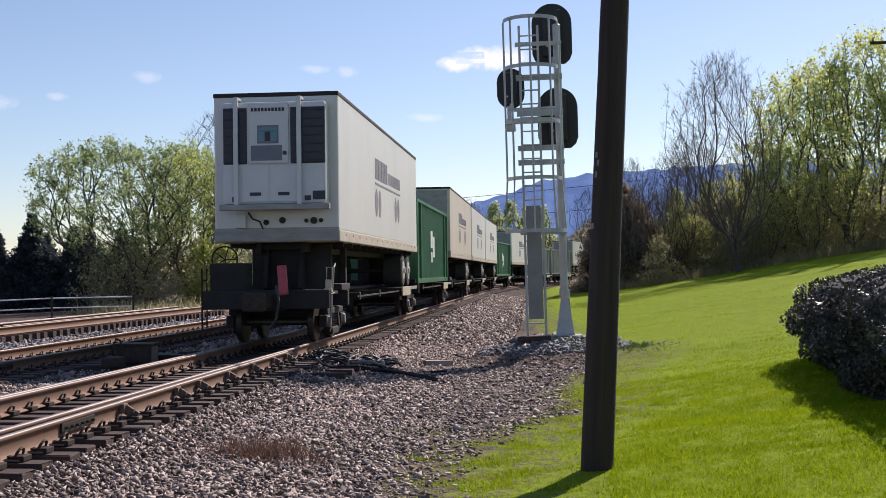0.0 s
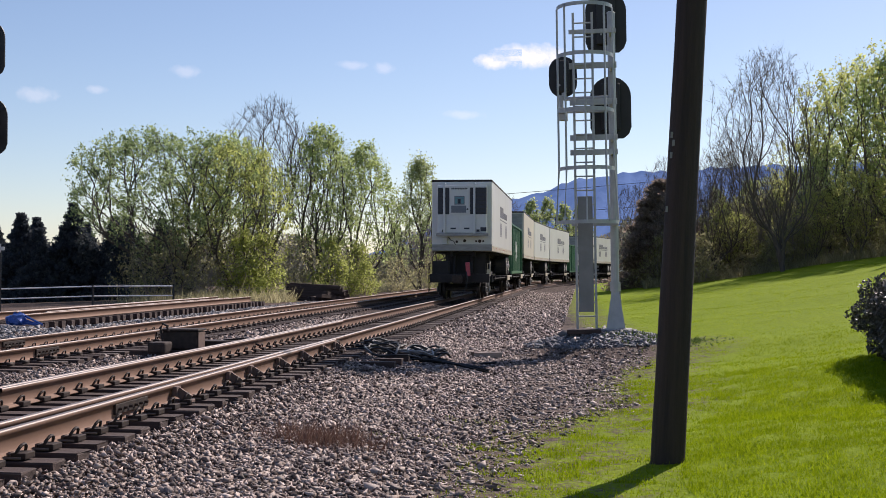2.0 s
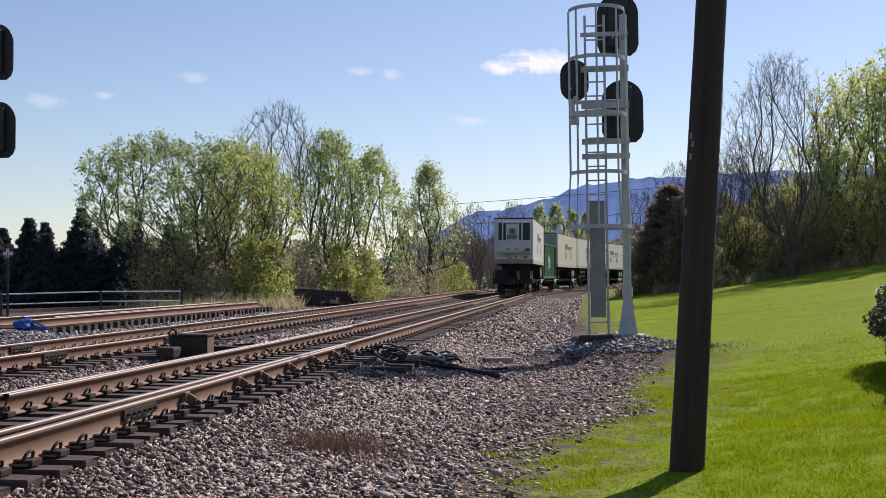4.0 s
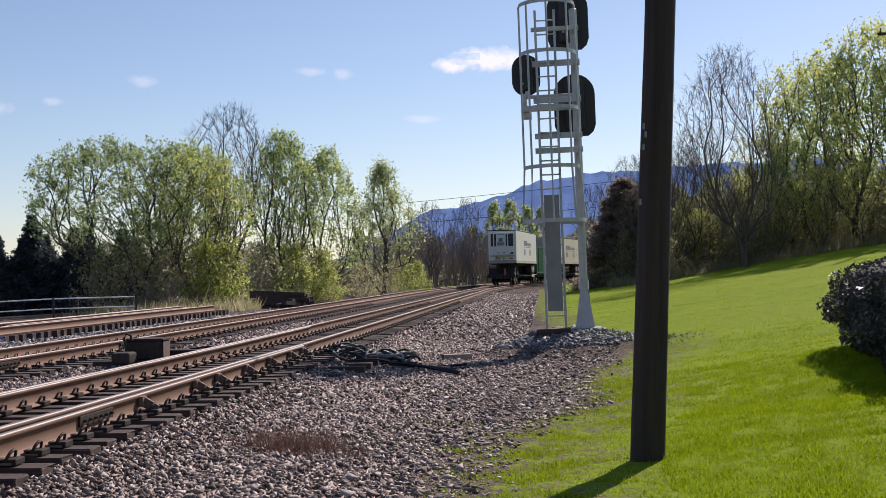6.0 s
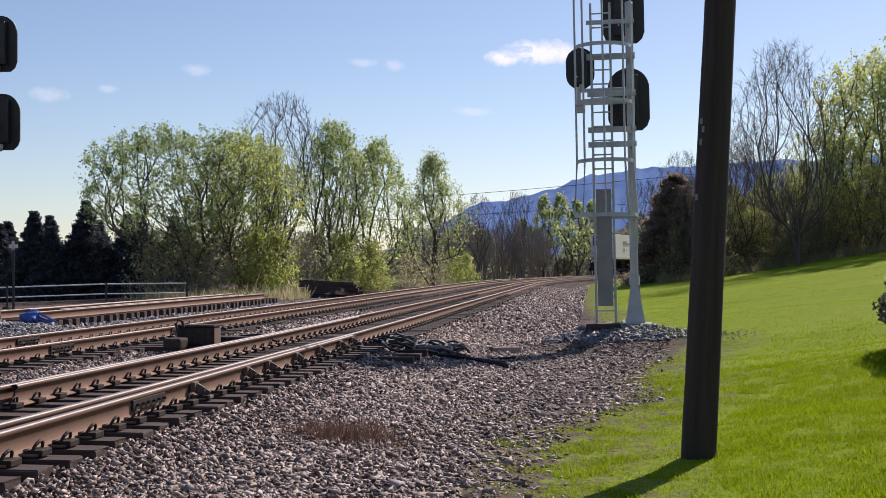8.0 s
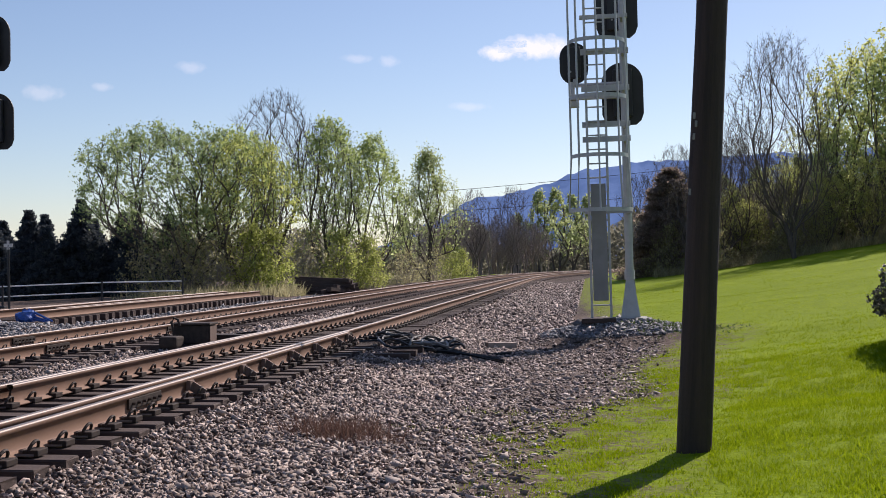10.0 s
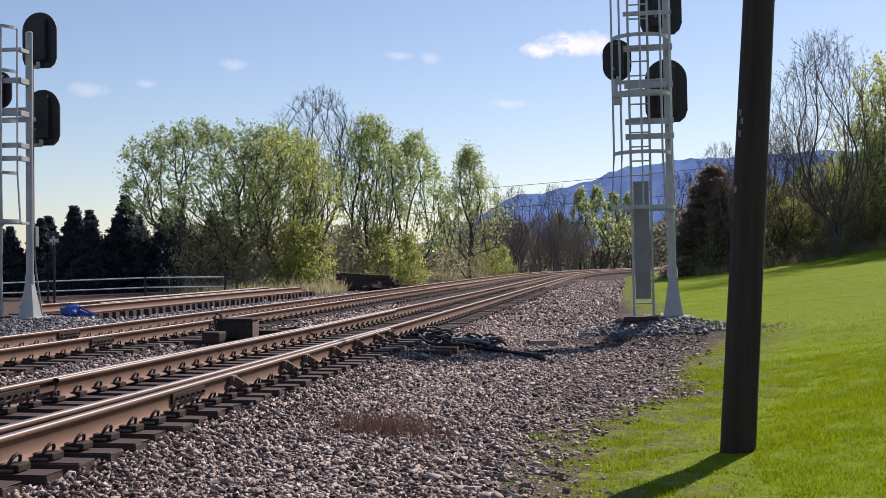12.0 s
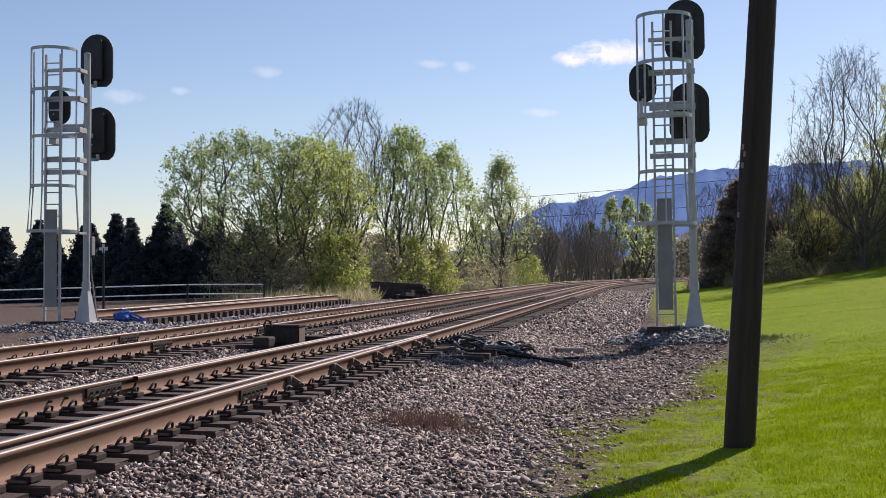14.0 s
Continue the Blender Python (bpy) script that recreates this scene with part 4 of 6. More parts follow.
    for x, y, a, sc in ((-1.4, 176, 80, 1.25), (0.8, 182, 150, 1.2), (-6.2, 168, 200, 0.85), (3.0, 186, 20, 1.2), (20.0, 150, 100, 1.05), (24.0, 152, 250, 1.1), (-15.5, 126, 130, 0.7), (28, 146, 160, 1.1)):
        again(far_green, x, y, a, sc)
    for x, y, a, sc in ((-0.5, 150, 80, 0.8), (9.5, 140, 10, 0.8), (12.5, 120, 10, 0.85), (6.0, 132, 200, 0.7)):
        again(tall_bare, x, y, a, sc)
    # the dark cedar and the woods on the rise behind the lawn
    cedar = conifer("tree", "dark rusty-brown cedar at the lawn's edge", 10, 6.4, 6.2, "cedar", 20000, 0.11, g2, 0.62)
    plant(cedar, 9.5, 74, 0)
    again(cedar, 10.7, 79, 120, 0.85)
    upright = [(0.1, 0.15), (0.3, 0.6), (0.5, 0.95), (0.7, 1.0), (0.88, 0.75), (1.0, 0.3)]
    bare = tree("tree", "tall bare tree with many upright grey-brown branches", 11, 11.9, 6.8, "leaf_olive", 1500, 0.06, g2, "bark", n_tips=2000, stems=3, f0=0.16, fan=0.10, min_r=0.0065, rise=1.0, twigs=4, twig_len=0.7, prof=upright, shift=-0.9, shell=0.5)
    plant(bare, 15.5, 66.5, 0, 0.93)
    again(bare, 12.4, 71.0, 140, 0.58)
    again(bare, 13.6, 75.0, 250, 0.70)
    again(bare, 10.6, 72.0, 30, 0.46)
    bright = tree("tree", "tree in bright yellow-green spring leaf", 12, 11.0, 6.6, "leaf_gold", 5600, 0.135, g2, n_tips=800, stems=2, f0=0.12, fan=0.15, min_r=0.010, rise=0.7, prof=dome, shell=0.36)
    plant(bright, 20.6, 73.5, 0)
    for x, y, a, sc in ((23.9, 71.5, 70, 1.10), (18.2, 76, 150, 0.66), (16.6, 79, 20, 0.5), (14.2, 80, 310, 0.42), (17.6, 69.6, 80, 0.36), (19.8, 68.8, 190, 0.42), (22.0, 68.2, 260, 0.40), (13.6, 71.5, 330, 0.32), (25.0, 68.0, 30, 0.45)):
        again(bright, x, y, a, sc)
    mossy = tree("tree", "tree in fresh spring leaf with dark trunk", 13, 10.6, 6.0, "leaf_fresh", 6000, 0.14, g2, n_tips=750, f0=0.2, min_r=0.010, rise=0.7, prof=upright, shell=0.4)
    plant(mossy, 22.0, 70.0, 0)
    for x, y, a, sc in ((26.2, 70.5, 90, 1.05), (18.9, 71.8, 200, 0.62), (21.0, 78, 120, 1.0)):
        again(mossy, x, y, a, sc)
    brush = shrub("shrub", "tangled undergrowth at the edge of the lawn", 14, 2.5, 2.6, "thicket", 1500, 0.10, "undergrowth behind the lawn", mound)
    plant(brush, 11.5, 68.8, 0)
    rng = random.Random(9)
    for k in range(46):
        x = 8.2 + k * 0.48
        again(brush, x + rng.uniform(-0.4, 0.4), 70.5 - (x - 8) * 0.15 + rng.uniform(0, 5), rng.uniform(0, 360), rng.uniform(0.5, 1.1), rng.uniform(0.45, 1.2))
    for k in range(26):
        again(thin, 9.5 + k * 0.62 + rng.uniform(-0.4, 0.4), 70.5 + rng.uniform(0, 9), rng.uniform(0, 360), rng.uniform(0.5, 0.85))
    for k in range(12):
        x = 10.5 + k * 1.15
        again(green_bush, x + rng.uniform(-0.5, 0.5), 74 + rng.uniform(0, 6), rng.uniform(0, 360), rng.uniform(0.7, 1.25))
    for k in range(12):
        again(brown_bush, 9 + k * 1.5 + rng.uniform(-0.5, 0.5), 76 + rng.uniform(0, 8), rng.uniform(0, 360), rng.uniform(0.9, 1.5))
    # dark spruces on the far left
    spruce = conifer("tree", "dense dark green spruce behind a pale railing", 15, 6.2, 5.4, "needle", 11000, 0.17, g3, 1.05)
    plant(spruce, -26.9, 72.5, 0)
    for x, y, a, sc in ((-24.6, 73.5, 40, 0.86), (-29.6, 71, 100, 0.90), (-32.4, 72, 170, 0.80), (-35.6, 72, 220, 0.88), (-38.4, 72.5, 280, 0.82), (-41.5, 73, 330, 0.95), (-44.5, 73, 20, 0.86), (-31.0, 76, 20, 0.9), (-28.2, 77.5, 77, 0.84), (-38.0, 76, 300, 0.84), (-22.6, 76.5, 60, 0.84), (-34.2, 76.5, 140, 0.86), (-25.6, 78, 10, 0.9), (-21.0, 74.5, 300, 0.72), (-47.5, 75, 210, 0.95), (-23.4, 72.0, 130, 0.7), (-28.4, 70.5, 260, 0.74), (-33.8, 70.8, 90, 0.72)):
        again(spruce, x, y, a, sc)
    # the far woods that close the view
    rng = np.random.default_rng(33)
    n = 90000
    x = rng.uniform(-110, 110, n)
    y = 190 + rng.uniform(0, 40, n) + np.abs(x) * 0.2
    top = 6.5 + 2.2 * np.sin(x * 0.21) + 1.5 * np.sin(x * 0.67 + 1) + np.where(x > 25, 6, 0)
    P = np.stack([x, y, height(x, y) + rng.random(n) ** 0.8 * top], 1)
    V, F = leaves(P, 0.6, rng)
    tagged(raw("far_woods", V, F, M["far_leaf"]), "distant hazy belt of budding woods", "woods", kind="stuff")


def build_scrub():
    """Dry grasses along the foot of the trees."""
    rng = np.random.default_rng(41)
    n = 26000
    y = 58 + rng.random(n) * 60
    x = centre_x(y) - 9.6 - rng.random(n) ** 1.6 * 9
    P = np.stack([x, y, height(x, y) - 0.02], 1)
    x2 = 8 + rng.random(16000) * 24
    y2 = 69.0 - (x2 - 8) * 0.16 + rng.random(16000) * 4
    P = np.concatenate([P, np.stack([x2, y2, height(x2, y2) - 0.02], 1)])
    V, F = blades(P, 0.42 * rng.lognormal(0, 0.4, len(P)), np.full(len(P), 0.045), rng, 0.5)
    tagged(raw("dry_grass", V, F, M["scrub"]), "tall pale dry grass at the foot of trees", "grass", kind="stuff")


# ---------------------------------------------------------------- hedge
def build_hedge():
    rng = np.random.default_rng(51)
    root = thing("hedge_bush", "dense dark clipped bush on the lawn", "bush")
    cx, cy = 12.55, 16.7
    base = -0.50
    n = 75000
    a, c = rng.random(n) * 6.283, rng.uniform(-0.95, 1.0, n)

    def shell(a, c, k):
        rad = np.clip(np.abs(np.cos(a)) ** 5 + np.abs(np.sin(a)) ** 5, 0.2, 1) ** -0.2
        rr = (1 - np.abs(c) ** 7 * np.where(c > 0, 0.30, 0.15)) * np.where(c < 0, 0.84 + 0.16 * (c + 1), 1.0)
        wob = 1 + 0.05 * np.sin(a * 5 + c * 4) + 0.035 * np.sin(a * 11 - c * 7) + 0.02 * np.sin(a * 23 + c * 13)
        x = np.cos(a) * rad * rr * 2.9 * k * wob
        return np.stack([cx + x, cy + np.sin(a) * rad * rr * 4.3 * k * wob, base + 0.82 + c * 0.90 * k * wob + (0.12 + 0.05 * c) * (x + 2.8)], 1)

    P = shell(a, c, 1 - np.abs(rng.normal(0, 0.035, n)))
    V, F = leaves(P, 0.045, rng)
    raw("foliage", V, F, M["hedge"], root)
    # dark sheet just under the leaves, painting the shade inside the bush
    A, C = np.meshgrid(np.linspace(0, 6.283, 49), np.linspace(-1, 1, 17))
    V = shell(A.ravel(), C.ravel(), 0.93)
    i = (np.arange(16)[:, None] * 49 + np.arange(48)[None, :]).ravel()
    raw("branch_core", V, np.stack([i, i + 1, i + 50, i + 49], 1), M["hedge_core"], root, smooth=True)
    bm = B()
    for k in range(7):
        q = rng.uniform(-1.2, 1.2, 2)
        rod(bm, (cx - 0.9 + q[0], cy + q[1] * 0.6, base - 0.1), (cx - 0.9 + q[0] * 1.2, cy + q[1] * 0.7, base + 0.4), 0.03, 0.02, 6)
    part("stems", bm, M["bark"], root)


# ---------------------------------------------------------------- pole
def build_pole():
    root = thing("utility_pole", "dark creosoted wooden utility pole, leaning slightly", "pole", at=pose(6.30, 12.05, -0.72, -0.4, 3.1, 0))
    bm = B()
    n, rings = 20, 24
    rng = random.Random(2)
    ring = []
    for j in range(rings + 1):
        z = 10.0 * j / rings
        r = 0.168 - 0.0045 * z
        ring.append([bm.verts.new((math.cos(6.28318 * k / n) * r * (1 + rng.uniform(-0.012, 0.012)), math.sin(6.28318 * k / n) * r * (1 + rng.uniform(-0.012, 0.012)), z)) for k in range(n)])
    for a, b in zip(ring[:-1], ring[1:]):
        for k in range(n):
            bm.faces.new((a[k], a[(k + 1) % n], b[(k + 1) % n], b[k]))
    bm.faces.new(ring[-1])
    part("shaft", bm, M["pole"], root, smooth=True)
    for z, a in ((3.28, 3.7), (3.08, 3.75), (2.55, 3.6), (3.2, 3.9)):
        r = 0.168 - 0.0045 * z
        tags = B()
        box(tags, math.cos(a) * r - 0.012, math.cos(a) * r + 0.012, math.sin(a) * r - 0.014, math.sin(a) * r + 0.006, z, z + 0.06, 0.003)
        part("tag", tags, M["galv_dull"], root, "small pale metal tag")


# ---------------------------------------------------------------- railway signals
def head_outline(w, h, n=14):
    """An upright plate: a half round top, straight sides and cut lower corners."""
    r = w / 2
    pts = [(r * math.cos(math.pi * k / n), h / 2 - r + r * math.sin(math.pi * k / n)) for k in range(n + 1)]
    pts += [(-r, -h / 2 + r * 0.55), (-r * 0.88, -h / 2 + r * 0.22), (-r * 0.62, -h / 2), (r * 0.62, -h / 2), (r * 0.88, -h / 2 + r * 0.22), (r, -h / 2 + r * 0.55)]
    return pts


def round_outline(w, h, n=10):
    r = w / 2
    return [(r * math.cos(math.pi * k / n), h / 2 - r + r * math.sin(math.pi * k / n)) for k in range(n + 1)] + [(r * math.cos(math.pi + math.pi * k / n), -h / 2 + r + r * math.sin(math.pi + math.pi * k / n)) for k in range(n + 1)]


def plate(bm, pts, x, y, z, thick):
    f = [bm.verts.new((x + p, y, z + q)) for p, q in pts]
    b = [bm.verts.new((x + p, y + thick, z + q)) for p, q in pts]
    bm.faces.new(f)
    bm.faces.new(list(reversed(b)))
    for k in range(len(pts)):
        bm.faces.new((f[k], b[k], b[(k + 1) % len(pts)], f[(k + 1) % len(pts)]))
    return bm


def signal_head(root, x, y, z, w, h, lamps, rounded=False):
    head = part("signal_head", plate(B(), round_outline(w, h) if rounded else head_outline(w, h), x, y, z, 0.035), M["black_paint"], root, "black signal backplate")
    bm = B()
    box(bm, x - w * 0.23, x + w * 0.23, y - 0.16, y - 0.002, z - h * 0.38, z + h * 0.38, 0.03)
    part("lamp_case", bm, M["black_paint"], head)
    for k in range(lamps):
        zz = z + h * 0.30 - k * h * 0.3 if lamps > 1 else z
        bm = B()
        for j in range(9):
            a0, a1 = math.radians(-30 + j * 26.6), math.radians(-30 + (j + 1) * 26.6)
            p = [(x + math.cos(a) * w * 0.17, yy, zz + math.sin(a) * w * 0.17) for a in (a0, a1) for yy in (y + 0.036, y + 0.34)]
            vs = [bm.verts.new(q) for q in p]
            bm.faces.new((vs[0], vs[2], vs[3], vs[1]))
        bmesh.ops.solidify(bm, geom=bm.faces[:], thickness=0.012)
        part("hood", bm, M["black_paint"], head)
    bm = B()
    rod(bm, (x + 0.02, y - 0.1, z - h * 0.40), (x + 0.02, y - 0.1, z - h * 0.40 - 0.16), 0.05, 0.05, 8)
    rod(bm, (x + 0.02, y - 0.1, z - h * 0.40 - 0.14), (0, 0, z - h * 0.40 - 0.20), 0.045, 0.045, 8)
    part("bracket", bm, M["galv"], head)
    bm = B()
    rod(bm, (x - w * 0.12, y - 0.165, z - h * 0.22), (x - w * 0.12, y - 0.18, z - h * 0.22), 0.025, 0.02, 8)
    part("latch", bm, M["galv"], head)


def build_signal(at, label):
    root = thing("railway_signal", label, "signal", "railway signals", at=at)
    bm = B()
    rod(bm, (0, 0, 0.05), (0, 0, 7.05), 0.092, 0.088, 14)
    rod(bm, (0, 0, 7.05), (0, 0, 7.08), 0.10, 0.06, 14)
    part("mast", bm, M["galv"], root, smooth=False)
    bm = B()
    rod(bm, (0, 0, 0.0), (0, 0, 0.85), 0.30, 0.115, 4)
    bmesh.ops.rotate(bm, verts=bm.verts, cent=(0, 0, 0), matrix=Matrix.Rotation(radians(45), 3, "Z"))
    rod(bm, (0, 0, 0.85), (0, 0, 1.05), 0.115, 0.115, 12)
    part("base_casting", bm, M["galv"], root)
    bm = B()
    box(bm, -0.36, 0.36, -0.36, 0.36, -0.35, 0.02, 0.02)
    part("concrete_foot", bm, M["concrete"], root)
    bm = B()
    box(bm, -1.05, -0.32, -0.95, -0.30, -0.05, 0.05, 0.015)
    part("ladder_foot", bm, M["tie"], root)
    signal_head(root, -0.11, 0.72, 7.00, 0.93, 1.42, 3)
    signal_head(root, -0.03, 0.72, 5.03, 0.93, 1.42, 3)
    signal_head(root, -1.10, 0.55, 5.74, 0.64, 0.94, 1, True)
    bm = B()
    rod(bm, (-1.14, 0.42, 5.3), (-1.14, 0.42, 4.75), 0.05, 0.05, 8)
    box(bm, -1.2, -1.0, 0.2, 0.46, 4.72, 4.86, 0.006)
    box(bm, -1.2, 0.06, 0.10, 0.22, 4.86, 4.98, 0.006)
    part("outrigger", bm, M["galv"], root)
    # ladder
    xa, xb, yl = -0.83, -0.42, -0.62
    for x in (xa, xb):
        bm = B()
        box(bm, x - 0.026, x + 0.026, yl - 0.035, yl + 0.035, 0.0, 6.95, 0.004)
        part("ladder_rail", bm, M["galv"], root)
    z = 0.32
    while z < 6.9:
        bm = B()
        rod(bm, (xa, yl, z), (xb, yl, z), 0.017, 0.017, 6)
        part("rung", bm, M["galv"], root)
        z += 0.305
    bm = B()
    box(bm, xa + 0.04, xb - 0.045, yl - 0.09, yl - 0.05, 0.42, 2.93, 0.008)
    part("climb_guard", bm, M["galv_dull"], root, "flat grey climbing guard panel")
    # brackets from mast to ladder
    for z, hgt in ((6.55, 0.09), (5.80, 0.13), (5.0, 0.13), (4.22, 0.12), (3.90, 0.12), (2.32, 0.06)):
        bm = B()
        box(bm, xa - 0.10, 0.10, yl + 0.05, yl + 0.11, z - hgt / 2, z + hgt / 2, 0.005)
        box(bm, -0.05, 0.05, yl + 0.11, -0.05, z - hgt / 2, z + hgt / 2, 0.005)
        part("bracket", bm, M["galv"], root)
    # cage: hoops and upright straps round the ladder
    cx, cy, rx, ry = -0.58, -0.62, 0.60, 0.62
    for z, wide in ((7.04, 1.0), (5.98, 1.0), (4.78, 1.0), (3.52, 1.0), (2.36, 1.12)):
        bm = B()
        pts = [(cx - math.cos(math.pi * k / 14) * rx * wide, cy - math.sin(math.pi * k / 14) * ry * wide, z) for k in range(15)]
        tube(bm, pts, 0.006, 4, 0.04)
        part("cage_hoop", bm, M["galv"], root)
    for k in range(5):
        a = math.pi * k / 4
        p = lambda w: (cx - math.cos(a) * rx * w, cy - math.sin(a) * ry * w)
        bm = B()
        (x0, y0), (x1, y1) = p(1.12), p(1.0)
        tube(bm, [(x0, y0, 2.36), (x1, y1, 3.52), (x1, y1, 7.04)], 0.024, 5)
        part("cage_strap", bm, M["galv"], root)
    # small junction box and conduit
    bm = B()
    box(bm, -0.02, 0.11, 0.09, 0.27, 1.75, 2.25, 0.015)
    part("junction_box", bm, M["galv_dull"], root)
    bm = B()
    tube(bm, [(0.04, 0.11, 6.2), (0.04, 0.13, 1.8), (0.08, 0.2, 1.0), (0.16, 0.32, 0.02)], 0.022, 6)
    part("conduit", bm, M["galv_dull"], root)
    return root


# ---------------------------------------------------------------- trackside things
def build_switch_machine():
    root = thing("switch_machine", "rust-brown iron switch machine between the tracks", "railway equipment", at=pose(-1.72, 21.0, -0.2, 0, 0, 0.4))
    bm = B()
    box(bm, -0.42, 0.24, -0.20, 0.22, 0.03, 0.36, 0.03)
    part("case", bm, M["iron"], root)
    bm = B()
    box(bm, -0.45, 0.27, -0.23, 0.25, 0.36, 0.40, 0.012)
    part("lid", bm, M["iron"], root)
    bm = B()
    box(bm, 0.245, 0.255, -0.17, 0.19, 0.06, 0.34, 0.002)
    part("side_plate", bm, M["plate"], root, "rust-tan side plate")
    bm = B()
    box(bm, -0.42, -0.10, -0.90, -0.50, 0.0, 0.20, 0.04)
    part("motor_box", bm, M["iron"], root)
    bm = B()
    tube(bm, [(-0.34, -0.3, 0.1), (-0.40, -0.3, 0.42), (-0.36, -0.3, 0.50), (-0.28, -0.3, 0.46), (-0.26, -0.3, 0.36)], 0.022, 6)
    part("lever", bm, M["iron"], root)
    bm = B()
    box(bm, -0.2, 0.7, 0.35, 0.8, -0.02, 0.16, 0.02)
    part("gear_cover", bm, M["iron"], root)
    for x1, y0, z1 in ((0.9, 0.5, 0.1), (1.1, 0.7, 0.08)):
        bm = B()
        box(bm, 0.705, x1, y0, y0 + 0.06, 0.02, z1, 0.005)
        part("throw_rod", bm, M["iron"], root)
    bm = B()
    tube(bm, [(0.5, 0.6, 0.165), (0.9, 0.5, 0.2), (1.2, 0.55, 0.06)], 0.02, 6)
    part("link_rod", bm, M["iron"], root)
    bm = B()
    for k in range(2):
        box(bm, -1.0, 1.2, -0.25 + k * 0.5, -0.03 + k * 0.5, -0.12, 0.02, 0.012)
    part("head_ties", bm, M["tie"], root)


def build_cables():
    root = thing("cable_heap", "heap of black cables lying by the rail", "cable")
    rng = random.Random(8)
    for k in range(15):
        bm = B()
        cx, cy = 1.9 + rng.uniform(-0.7, 0.7), 22.3 + rng.uniform(-0.8, 0.8)
        r = rng.uniform(0.16, 0.42)
        ph = rng.uniform(0, 6.28)
        pts = []
        for j in range(15):
            a = ph + j * rng.uniform(0.42, 0.52)
            x, y = cx + math.cos(a) * r * 1.3, cy + math.sin(a) * r * 1.5
            pts.append((x, y, float(height(x, y)) + 0.07 + 0.10 * abs(math.sin(a * 1.5 + k)) + k * 0.007))
        tube(bm, pts, 0.022, 5)
        part("cable", bm, M["rubber_cable"] if k % 5 else M["grey_cable"], root)
    for k in range(5):
        bm = B()
        pts = []
        for j in range(11):
            f = j / 10
            x = 0.9 + 2.8 * f
            y = 22.2 + k * 0.22 + 0.5 * math.sin(f * 4 + k) - 0.8 * f
            pts.append((x, y, float(height(x, y)) + 0.06 + 0.05 * math.sin(f * 9 + k)))
        tube(bm, pts, 0.022, 5)
        part("cable", bm, M["rubber_cable"], root)
    for k in range(4):
        y = 20.2 + k * 0.75
        bm = B()
        box(bm, 1.25, 2.2, y - 0.1, y + 0.1, -0.50, -0.29, 0.012)
        part("support_timber", bm, M["tie"], root)


def build_board(x, y, turn, l, w, h, name, label, mat="board"):
    ob = thing(name, label, "wood", at=pose(x, y, float(height(x, y)), 0, 0, turn))
    bm = B()
    box(bm, -l / 2, l / 2, -w / 2, w / 2, 0, h, 0.006)
    part("plank", bm, M[mat], ob)
    bm = B()
    box(bm, -l / 2, -l / 2 + 0.05, -w / 2 - 0.004, w / 2 + 0.004, 0.003, h + 0.012, 0.004)
    part("end_strap", bm, M["plate"], ob)


def build_tie_pile():
    root = thing("tie_pile", "stack of old dark railway ties by the trees", "wood pile", at=pose(-9.4, 63.6, float(height(-9.4, 63.6)), 0, 0, 8))
    rng = random.Random(3)
    for row in range(5):
        for k in range(6 - row):
            y = -0.8 + k * 0.30 + row * 0.14 + rng.uniform(-0.05, 0.05)
            child("tie", TIES[(k + row) % 4], root, pose(rng.uniform(-0.15, 0.15) - row * 0.05, y, 0.376 + row * 0.18, 0, rng.uniform(-4, 4), rng.uniform(-16, 16)))
    for k in range(6):
        child("tie", TIES[k % 4], root, pose(0.4 + k * 0.12, rng.uniform(-0.9, 0.0), 0.376 + 0.12 * (k % 3), 0, rng.uniform(-7, 7), rng.uniform(40, 120)))
    child("tie", TIES[0], root, pose(-2.9, -1.5, 0.37, 0, 0, 70))


def build_railing():
    root = thing("pipe_railing", "two-rail pale pipe railing on dark posts", "railing", kind="structure")
    xs = [-34, -29, -24, -19.5, -16, -13.0]
    pts = [(x, 47.5 + (x + 20) * 0.55) for x in xs]
    for dz, r in ((0.90, 0.028), (0.48, 0.026)):
        for a, b in zip(pts[:-1], pts[1:]):
            bm = B()
            rod(bm, (*a, float(height(*a)) + dz), (*b, float(height(*b)) + dz), r, r, 7)
            part("pipe", bm, M["pipe"], root)
    for x, y in pts:
        z = float(height(x, y))
        bm = B()
        rod(bm, (x, y, z - 0.1), (x, y, z + 0.98), 0.05, 0.045, 8)
        box(bm, x - 0.14, x + 0.14, y - 0.14, y + 0.14, z - 0.02, z + 0.10, 0.02)
        part("post", bm, M["black_paint"], root)


def build_tarp():
    root = thing("tarp_bundle", "crumpled blue tarp bundle on the timbers", "tarp", at=pose(-9.5, 30.0, -0.20))
    rng = np.random.default_rng(6)
    bm = B()
    bmesh.ops.create_icosphere(bm, subdivisions=3, radius=0.24)
    for v in bm.verts:
        v.co *= 1 + 0.35 * noise.noise(v.co * 7) + rng.normal(0, 0.05)
        v.co.x *= 1.1
        v.co.z = max(0, v.co.z * 0.8 + 0.12)
    part("sheet", bm, M["blue"], root)
    bm = B()
    for k in range(3):
        rod(bm, (0.15 * k - 0.3, 0.1, 0.12 + 0.1 * k), (0.55 + 0.1 * k, -0.1, 0.02), 0.035, 0.03, 6)
    part("folded_strap", bm, M["blue"], root)
    build_far_marker()


